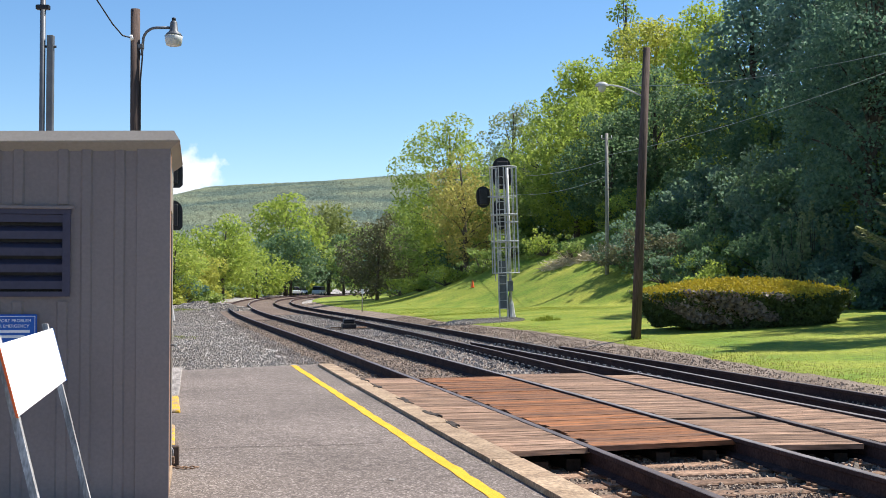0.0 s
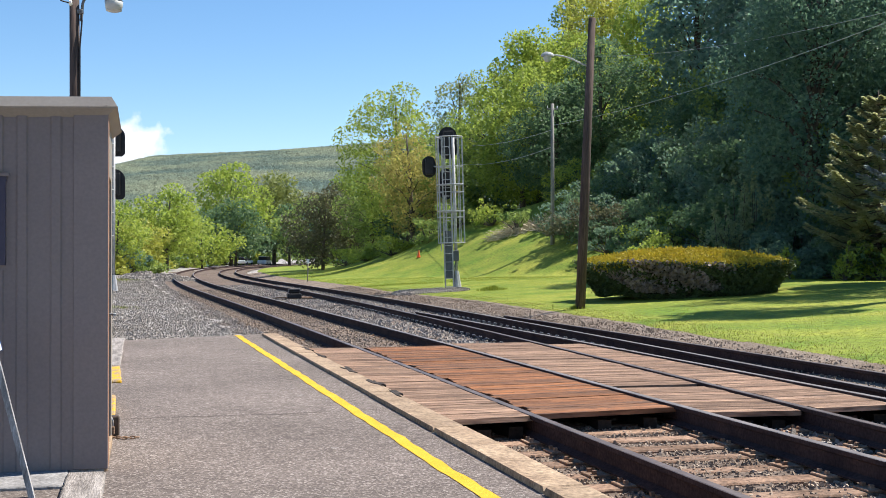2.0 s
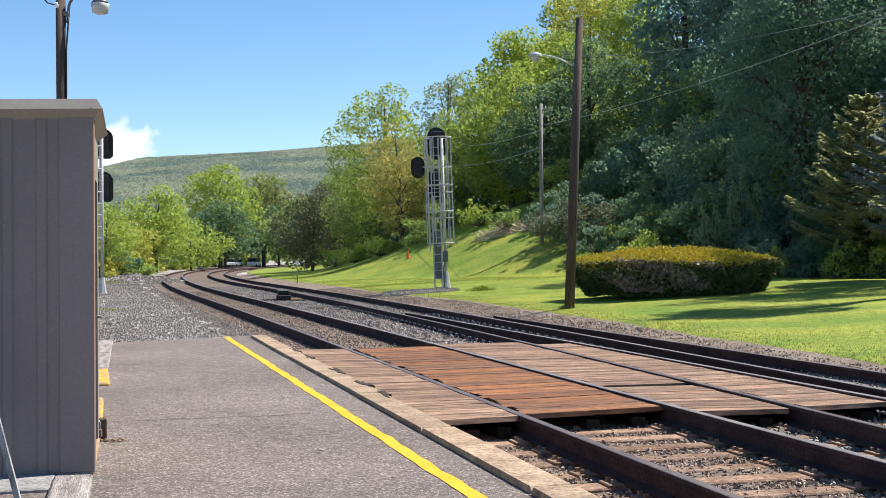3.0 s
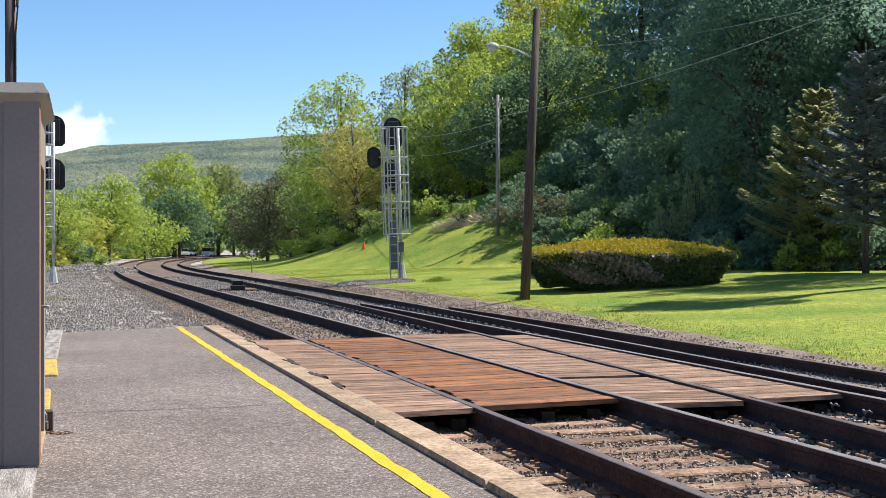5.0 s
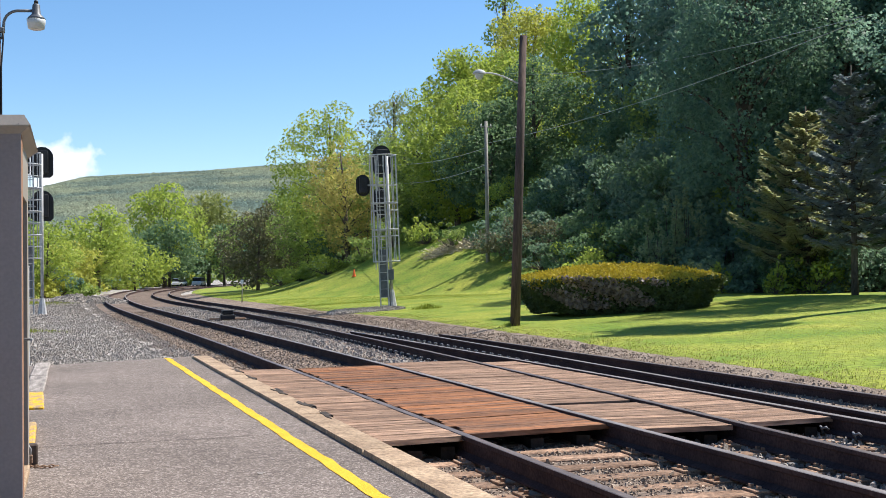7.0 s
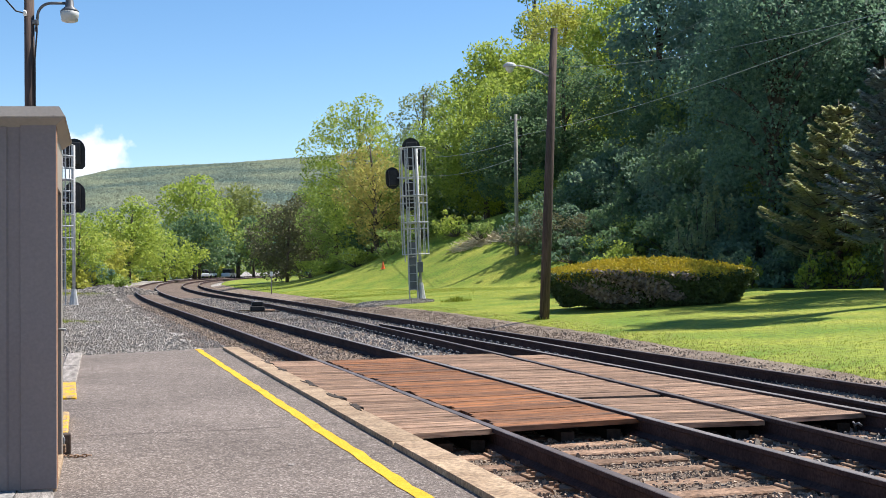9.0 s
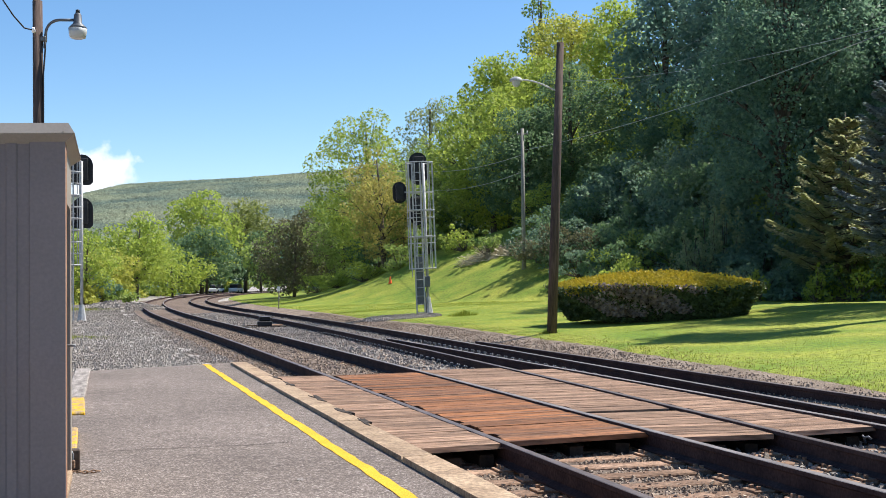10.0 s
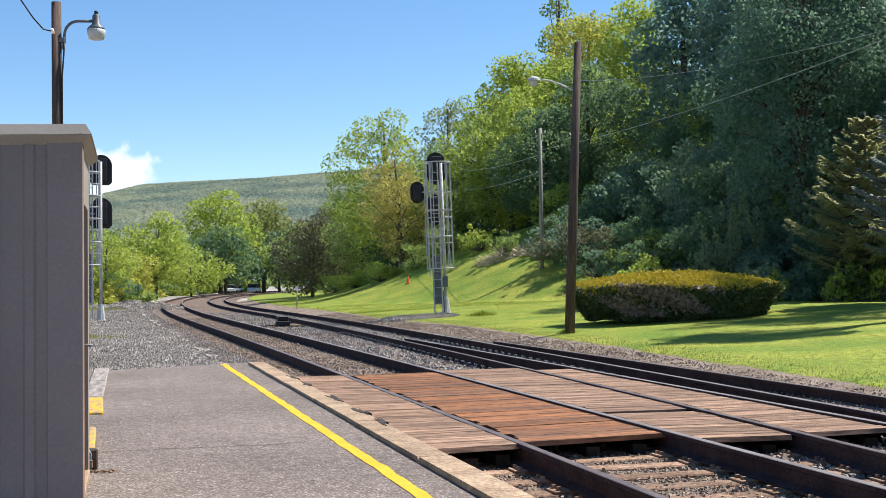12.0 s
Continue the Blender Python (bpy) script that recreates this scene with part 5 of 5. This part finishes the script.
spruce(16.95, 38.2, 7.5, 4.6, "blue", 502, "blue-grey spruce on a bare trunk beside the yellow-green one", 0.24, 0.42, 9)


def brush_pile(x, y, rx, ry, h, n, seed):
    """A heap of dry cut branches thrown down on the bank."""
    r = np.random.default_rng(seed)
    a, q = r.uniform(0, 6.283, n), np.sqrt(r.uniform(0, 1, n))
    px, py = x + rx * q * np.cos(a), y + ry * q * np.sin(a)
    p = np.stack([px, py, lawn_z(px, py) + h * (1 - q ** 2) * r.uniform(0.2, 1.0, n) + 0.03], -1)
    d = r.normal(size=(n, 3)) * np.array([1, 1, 0.35])
    d /= np.linalg.norm(d, axis=1)[:, None]
    e = np.cross(d, r.normal(size=(n, 3)))
    e /= np.linalg.norm(e, axis=1)[:, None]
    ln, w = r.uniform(0.15, 0.7, n)[:, None], r.uniform(0.012, 0.035, n)[:, None]
    v = np.stack([p - d * ln - e * w, p - d * ln + e * w, p + d * ln + e * w * 0.3, p + d * ln - e * w * 0.3], 1).reshape(-1, 3)
    ob = raw("brush_pile", v, np.arange(4 * n).reshape(-1, 4), M_BRUSH)
    return tagged(ob, "pale heap of dry cut branches on the bank", "brush pile", kind="stuff")


brush_pile(8.6, 73.0, 2.0, 1.3, 0.22, 700, 901)
brush_pile(10.2, 71.6, 1.2, 1.0, 0.3, 450, 902)


def make_hedge():
    """A clipped oval mound of yew: golden shoots on top, flanks coloured dark for their shade, a dead brown stretch."""
    cx, cy, rx, ry, h = 8.95, 36.3, 2.95, 2.2, 1.32
    z0 = float(lawn_z(cx, cy)) - 0.06
    hd = empty("hedge", pose(cx, cy, z0))
    tagged(hd, "clipped oval hedge with golden top and shade-darkened flanks", "hedge")
    r = np.random.default_rng(77)
    def surface(n, lo, hi):
        a, u = r.uniform(0, 2 * math.pi, n), r.uniform(lo, hi, n)
        return a, u
    def place(a, u):
        # u from 0 at the foot over 0.6 at the shoulder to 1 at the middle of the top
        prof = np.where(u < 0.6, 0.8 + 0.22 * np.clip(u / 0.6, 0, 1) ** 0.8, np.sqrt(np.clip(1.02 ** 2 * (1 - (u - 0.6) / 0.4), 0, 2)))
        zz = np.where(u < 0.6, 0.06 + (h * 0.74 - 0.06) * u / 0.6, h * (0.74 + 0.26 * (1 - np.clip(prof / 1.02, 0, 1) ** 2.2)))
        lump = 1 + 0.035 * np.sin(5 * a + 1) + 0.025 * np.sin(11 * a)
        return np.stack([rx * prof * lump * np.cos(a), ry * prof * lump * np.sin(a), zz + 0.04 * np.sin(4 * a + 6 * u)], -1)
    # solid core, near black in place of the shade inside the foliage
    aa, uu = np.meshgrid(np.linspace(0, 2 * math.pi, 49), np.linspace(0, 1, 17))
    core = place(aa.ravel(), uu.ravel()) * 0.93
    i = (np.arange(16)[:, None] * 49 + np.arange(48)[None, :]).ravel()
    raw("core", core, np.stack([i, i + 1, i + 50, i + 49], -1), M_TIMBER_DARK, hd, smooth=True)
    a, u = surface(26000, 0, 0.62)
    dead = (np.cos(a + 1.95) + 0.1 * np.sin(9 * a + 14 * u) + r.normal(size=len(a)) * 0.05 > 0.93) & (u < 0.55 + r.normal(size=len(a)) * 0.06) & (u > 0.08)
    p = place(a, u) * (1 + r.normal(size=(len(a), 1)) * 0.025)
    v, f = leaf_quads(p[~dead], np.full((~dead).sum(), 0.085), r=r)
    raw("shaded_flank_leaves", v, f, M_HEDGE, hd)
    v, f = leaf_quads(p[dead] + np.array([0, -0.06, 0.05]), np.full(dead.sum(), 0.11), r=r)
    raw("dead_patch", v, f, M_HEDGE_DEAD, hd)
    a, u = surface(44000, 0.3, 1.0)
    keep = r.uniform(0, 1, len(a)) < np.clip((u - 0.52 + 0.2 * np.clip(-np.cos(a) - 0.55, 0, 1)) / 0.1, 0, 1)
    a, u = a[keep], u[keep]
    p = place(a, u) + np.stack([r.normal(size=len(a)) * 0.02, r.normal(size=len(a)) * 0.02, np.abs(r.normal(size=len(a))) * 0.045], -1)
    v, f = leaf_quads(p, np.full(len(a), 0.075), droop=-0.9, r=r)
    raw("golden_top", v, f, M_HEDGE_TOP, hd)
    for k in range(14):
        a = 2.4 * k
        part("stem", tubed([(0.5 * rx * math.cos(a), 0.5 * ry * math.sin(a), -0.05), (0.75 * rx * math.cos(a), 0.75 * ry * math.sin(a), 0.5)], 0.03, 6), M_BARK, hd)


make_hedge()

# wires from the far poles towards poles out of sight along the lawn
wire((9.47, 66.7, 8.33), (16.0, 35.1, 8.52), 0.38, 0.011)
wire((12.38, 76.1, 13.6), (16.94, 37.1, 9.03), 0.55, 0.011)
wire((13.48, 71.1, 11.06), (21.26, 61.1, 14.47), 0.1, 0.006)
wire((13.56, 71.1, 11.77), (18.69, 61.1, 13.86), 0.1, 0.006)
wire((9.47, 66.7, 8.1), (6.0, 91.1, 9.44), 0.3, 0.014)
wire((9.47, 66.7, 7.2), (5.77, 91.1, 8.12), 0.4, 0.014)


# ---------------------------------------------------------------- the ridge
FAR = 2.2


def ridge_z(x, y):
    x, y = x / FAR, y / FAR
    crest = np.interp(x, [-900, -600, -420, -300, -260, -213, -133, -30, 60, 300, 900], [15, 32, 58, 79, 88, 99.5, 105.5, 111.5, 117, 126, 122])
    rise = np.clip((y - 560) / 640, 0, 1)
    fall = np.clip((1750 - y) / 550, 0, 1)
    return FAR * (crest * np.minimum(rise ** 0.85, fall) + lumpy(x, y, 1.5, 55) * np.minimum(rise, 1) - 3)


ridge = sheet("wooded_ridge", FAR * np.arange(-620, 420, 6.0), FAR * np.concatenate([np.arange(540, 1260, 8.0), np.arange(1268, 1760, 40.0)]), ridge_z, M_HILL)
tagged(ridge, "long low wooded ridge under the sky", "hill", kind="structure")


def ridge_woods(n=90000):
    """Crowns of the woods that cover the near side of the ridge."""
    octa = np.array([[1, 0, 0], [0, 1, 0], [-1, 0, 0], [0, -1, 0], [0, 0, 1.0], [0, 0, -1.0]])
    tri = np.array([[0, 1, 4], [1, 2, 4], [2, 3, 4], [3, 0, 4]])
    x, y = FAR * rng.uniform(-340, 140, n), FAR * rng.uniform(720, 1215, n)
    r = rng.uniform(1.8, 4.6, n)
    z = ridge_z(x, y) - 0.2 * r
    a = rng.uniform(0, 6.283, n)
    v = octa[None] * (1 + rng.uniform(-0.3, 0.3, (n, 6, 3))) * (r[:, None] * np.stack([np.ones(n), np.ones(n), rng.uniform(0.6, 1.0, n)], -1))[:, None, :]
    c, s_ = np.cos(a)[:, None], np.sin(a)[:, None]
    v = np.stack([v[..., 0] * c - v[..., 1] * s_, v[..., 0] * s_ + v[..., 1] * c, v[..., 2]], -1) + np.stack([x, y, z], -1)[:, None, :]
    f = tri[None] + (np.arange(n) * 6)[:, None, None]
    return tagged(raw("ridge_woods", v.reshape(-1, 3), f.reshape(-1, 3), M_RIDGE_TREES, smooth=True), "hazy blue-green woods covering the long ridge", "woods", kind="stuff")


ridge_woods()


# ---------------------------------------------------------------- parked vehicles far beyond the bend
def far_car(x, y, yaw, length, height, label):
    z = float(ground_z(x, y))
    c = empty("parked_car", pose(x, y, z, 0, 0, yaw))
    tagged(c, label, "car", "parked cars")
    bm = boxed(-length / 2, length / 2, -0.88, 0.88, 0.32, height * 0.58, 0.14)
    part("body", bm, M_WHITE, c)
    bm = bmesh.new()
    prism(bm, [(-length * 0.36, -0.8), (length * 0.3, -0.8), (length * 0.3, 0.8), (-length * 0.36, 0.8)], height * 0.56, height * 0.95, 0.12)
    part("cabin", bm, M_BLACK, c)
    part("roof", boxed(-length * 0.3, length * 0.24, -0.7, 0.7, height * 0.95, height, 0.03), M_WHITE, c)
    for xx in (-length * 0.31, length * 0.31):
        for yy in (-0.82, 0.82):
            w = part("wheel", tubed([(xx, yy - 0.11, 0.33), (xx, yy + 0.11, 0.33)], 0.33, 14), M_BLACK, c)


far_car(-29.0, 248, 80, 4.6, 1.5, "white parked car under trees beyond the bend")
far_car(-25.4, 246, 78, 4.8, 1.6, "white parked car under trees beyond the bend")
far_car(-22.0, 250, 82, 5.2, 1.9, "white parked van under trees beyond the bend")


# ---------------------------------------------------------------- ties, plates and ballast
TIE_Z = RAIL_Z - 0.195


def tie_at(track, s_index):
    x, y, h = track
    return float(x[s_index]), float(y[s_index]), float(h[s_index])


def tie_mesh(x0, x1):
    bm = boxed(x0, x1, -0.105, 0.105, -0.17, 0.0, 0.012)
    me = bpy.data.meshes.new("tie")
    bm.to_mesh(me)
    bm.free()
    me.materials.append(M_TIE)
    return me


PLATE = bpy.data.meshes.new("tie_plate")
bm = boxed(-0.17, 0.17, -0.095, 0.095, 0.0, 0.018, 0.004)
for sx in (-0.12, 0.12):
    for sy in (-0.05, 0.05):
        box(bm, sx - 0.014, sx + 0.014, sy - 0.014, sy + 0.014, 0.018, 0.045)
bm.to_mesh(PLATE)
bm.free()
PLATE.materials.append(M_RUST)
rt = random.Random(5)


def lay(track, x0, x1, offs, label, lo, hi):
    me = tie_mesh(x0, x1)
    for i in range(lo, hi):
        x, y, h = tie_at(track, i)
        t = new("tie", me)
        tagged(t, label, "railway tie", "railway ties")
        t.matrix_basis = pose(x, y, TIE_Z + rt.uniform(-0.012, 0.004), 0, 0, math.degrees(h) + rt.uniform(-1.2, 1.2)) @ pose(rt.uniform(-0.05, 0.05), 0, 0)
        for o in offs:
            p = new("tie_plate", PLATE)
            p.parent = t
            p.matrix_basis = pose(o, 0, 0)


def far_ties(track, x0, x1, lo, hi):
    vs, fs = [], []
    cube = np.array([[a, b, c] for c in (-0.17, 0) for a, b in ((x0, -0.115), (x1, -0.115), (x1, 0.115), (x0, 0.115))])
    q = np.array([[4, 5, 6, 7], [0, 1, 5, 4], [1, 2, 6, 5], [2, 3, 7, 6], [3, 0, 4, 7]])
    for i in range(lo, hi):
        x, y, h = tie_at(track, i)
        c, s = math.cos(h), math.sin(h)
        vs.append(np.stack([x + cube[:, 0] * c - cube[:, 1] * s, y + cube[:, 0] * s + cube[:, 1] * c, TIE_Z + cube[:, 2]], -1))
        fs.append(q + 8 * (i - lo))
    return tagged(raw("far_ties", np.concatenate(vs), np.concatenate(fs), M_TIE), "rows of brown wooden ties under the distant rails", "railway tie", kind="stuff")


lay(TRACK_A, -1.28, 1.2, (-HALF, HALF), "weathered brown wooden tie with rusty plates", 4, 72)
lay(TRACK_B, -1.2, 2.6, (-HALF, HALF), "long brown turnout timber with rusty plates", 4, 66)
far_ties(TRACK_A, -1.28, 1.2, 72, 300)
far_ties(TRACK_B, -1.2, 1.4, 66, 300)

# spring clips along the outer turnout rails
CLIP = bpy.data.meshes.new("rail_clip")
bm = tubed([(0.0, -0.05, 0.0), (0.02, -0.05, 0.05), (0.05, -0.02, 0.075), (0.06, 0.02, 0.06), (0.04, 0.05, 0.075), (0.01, 0.05, 0.05)], 0.012, 6)
bm.to_mesh(CLIP)
bm.free()
CLIP.materials.append(M_GREY_STEEL)
clips = empty("rail_clips")
tagged(clips, "row of grey steel spring clips along the turnout rails", "rail clips")
for track, off, lo, hi in ((TRACK_B, -HALF - 0.1, 56, 100), (TRACK_B, HALF - 0.14, 52, 88), (TRACK_C, -HALF - 0.12, 40, 46)):
    px, py = beside(track, off)
    for i in range(lo, hi):
        c = new("clip", CLIP)
        c.parent = clips
        c.matrix_basis = pose(float(px[i]), float(py[i]), TIE_Z + 0.02, 0, 0, math.degrees(float(track[2][i])) + 180)


def scatter(n, y0, y1, u0, u1, track, bias=1.0):
    """Points beside a track: distance along y, and offset to the right of its centre."""
    y = y0 + (y1 - y0) * rng.uniform(0, 1, n) ** bias
    return np.interp(y, track[1], track[0]) + rng.uniform(u0, u1, n), y


def inside_platform(x, y):
    return (x < 0.80 - 0.2 * (y - 8.6) + 0.33) & (y < PLAT_FAR + 0.15 + (x + 2) * 0.5)


x, y = scatter(46000, 4.0, 60.0, -1.55, 1.25, TRACK_A, 1.6)
ok = ~inside_platform(x, y)
x, y = x[ok], y[ok]
stones("rusty_ballast", x, y, TIE_Z - 0.03 + 0.035 * np.clip((y - 14) / 6, 0, 1) + rng.uniform(-0.02, 0.012, len(x)), rng.uniform(0.02, 0.046, len(x)), M_STONE_BROWN, "rust-brown ballast between the rails")
# finer stones in the cribs before the plank decks
x, y = scatter(15000, 5.5, 12.2, -1.3, 1.3, TRACK_A)
ok = ~inside_platform(x, y)
x, y = x[ok], y[ok]
stones("crib_ballast", x, y, TIE_Z - 0.032 + rng.uniform(-0.02, 0.012, len(x)), rng.uniform(0.016, 0.038, len(x)), M_STONE_BROWN, "small rust-brown stones between the nearest ties")
x, y = scatter(40000, 6.0, 70.0, 1.0, 5.6, TRACK_A, 1.6)
ok = x < lawn_edge(y) - 0.2
x, y = x[ok], y[ok]
stones("grey_ballast", x, y, np.minimum(TIE_Z - 0.025, ground_z(x, y) + 0.03) + 0.03 * np.clip((y - 16) / 6, 0, 1) + rng.uniform(-0.02, 0.02, len(x)), rng.uniform(0.03, 0.065, len(x)), M_STONE, "pale grey ballast between the tracks")
x, y = scatter(90000, 19.5, 100.0, -9.5, -1.4, TRACK_A, 1.9)
ok = ~inside_platform(x, y)
x, y = x[ok], y[ok]
u = x - np.interp(y, TRACK_A[1], TRACK_A[0])
stones("yard_gravel", x, y, np.maximum(ground_z(x, y) + 0.03, np.where(u > -2.6, -0.222, -1) + 0 * u) + rng.uniform(-0.02, 0.02, len(x)), rng.uniform(0.014, 0.032, len(x)) * (1 + 0.008 * (y - 20)), M_STONE, "pale crushed stone beyond the platform end")
y = rng.uniform(8, 62, 22000)
x = lawn_edge(y) - rng.uniform(-0.1, 1.5, len(y))
stones("verge_gravel", x, y, -0.11 + 0.13 * np.clip((x - lawn_edge(y)) / 1.0, -1.2, 0) + rng.uniform(-0.01, 0.015, len(x)), rng.uniform(0.014, 0.036, len(x)), M_STONE_BROWN, "brown gravel verge along the lawn")
# low heaps of stone round the signal foots and at the yard's end
def heap(cx, cy, rx, ry, h, n, size, label):
    a, d = rng.uniform(0, 6.283, n), np.sqrt(rng.uniform(0, 1, n))
    x, y = cx + rx * d * np.cos(a), cy + ry * d * np.sin(a)
    z0 = ground_z(x, y)
    stones("stone_heap", x, y, z0 + h * (1 - d ** 2) * (0.8 + 0.3 * np.sin(3 * a)) + rng.uniform(-0.02, 0.02, n), rng.uniform(0.6, 1.4, n) * size, M_STONE, label)


heap(2.2, 48.9, 1.5, 1.9, 0.05, 3600, 0.05, "grey crushed stone round the signal base")
heap(-10.4, 49.8, 2.0, 2.0, 0.1, 4000, 0.07, "fine grey stone round the signal base")
heap(-14.6, 84.0, 3.0, 3.0, 0.45, 5000, 0.13, "low heap of grey stone at the yard's end")

# blades of grass, thick towards the near edge of the lawn
def grass(name, n, y0, y1, reach, size, label, edge_bias=1.0, material=M_GRASS, wide=0.35):
    y = y0 + (y1 - y0) * rng.uniform(0, 1, n) ** 1.25
    x = lawn_edge(y) + reach * rng.uniform(0, 1, n) ** edge_bias - 0.15
    z = lawn_z(x, y) + lumpy(x, y, 0.03, 1.6) - 0.14 * np.exp(-np.maximum(0, x - lawn_edge(y)) / 0.15)
    s = size * rng.uniform(0.5, 1.4, n)
    a = rng.uniform(0, 6.283, n)
    bx, by = np.cos(a) * s * wide, np.sin(a) * s * wide
    tip = np.stack([x + rng.normal(size=n) * s * 0.4, y + rng.normal(size=n) * s * 0.4, z + s], -1)
    v = np.stack([np.stack([x - bx, y - by, z - 0.01], -1), np.stack([x + bx, y + by, z - 0.01], -1), tip], 1).reshape(-1, 3)
    return tagged(raw(name, v, np.arange(3 * n).reshape(-1, 3), material), label, "grass", kind="stuff")


grass("lawn_grass", 170000, 10, 62, 13.0, 0.016, "short mown grass of the lawn")
grass("verge_tufts", 4000, 11, 60, 1.0, 0.025, "ragged grass tufts along the gravel verge", 1.6)
grass("dry_fringe", 9000, 11, 60, 1.2, 0.026, "straw-coloured dry grass fringing the gravel verge", 1.1, M_DRY_GRASS, 0.22)
grass("bank_grass", 60000, 58, 104, 16.0, 0.03, "longer grass on the rising lawn")


def weeds(name, cx, cy, rx, ry, n, size, label):
    a, q = rng.uniform(0, 6.283, n), rng.uniform(0, 1, n) ** 0.75
    x, y = cx + rx * q * np.cos(a), cy + ry * q * np.sin(a)
    z = ground_z(x, y)
    s = size * rng.uniform(0.4, 1.4, n) * (1.25 - 0.8 * q)
    b = rng.uniform(0, 6.283, n)
    bx, by = np.cos(b) * s * 0.12, np.sin(b) * s * 0.12
    tip = np.stack([x + rng.normal(size=n) * s * 0.35, y + rng.normal(size=n) * s * 0.35, z + s], -1)
    v = np.stack([np.stack([x - bx, y - by, z - 0.01], -1), np.stack([x + bx, y + by, z - 0.01], -1), tip], 1).reshape(-1, 3)
    return tagged(raw(name, v, np.arange(3 * n).reshape(-1, 3), M_GRASS), label, "weeds", kind="stuff")


weeds("weed_patch", 4.4, 47.0, 0.6, 0.8, 420, 0.15, "tuft of tall bright weeds beside the stone")
weeds("weed_patch", 5.2, 32.35, 0.26, 0.22, 160, 0.13, "grass tuft round the foot of the pole")
weeds("weed_patch", -17.0, 80.0, 4.5, 9.0, 4200, 0.13, "thin weeds at the side of the gravel yard")
weeds("weed_patch", -7.6, 36.5, 1.4, 0.7, 700, 0.09, "faint strip of weeds in the gravel")
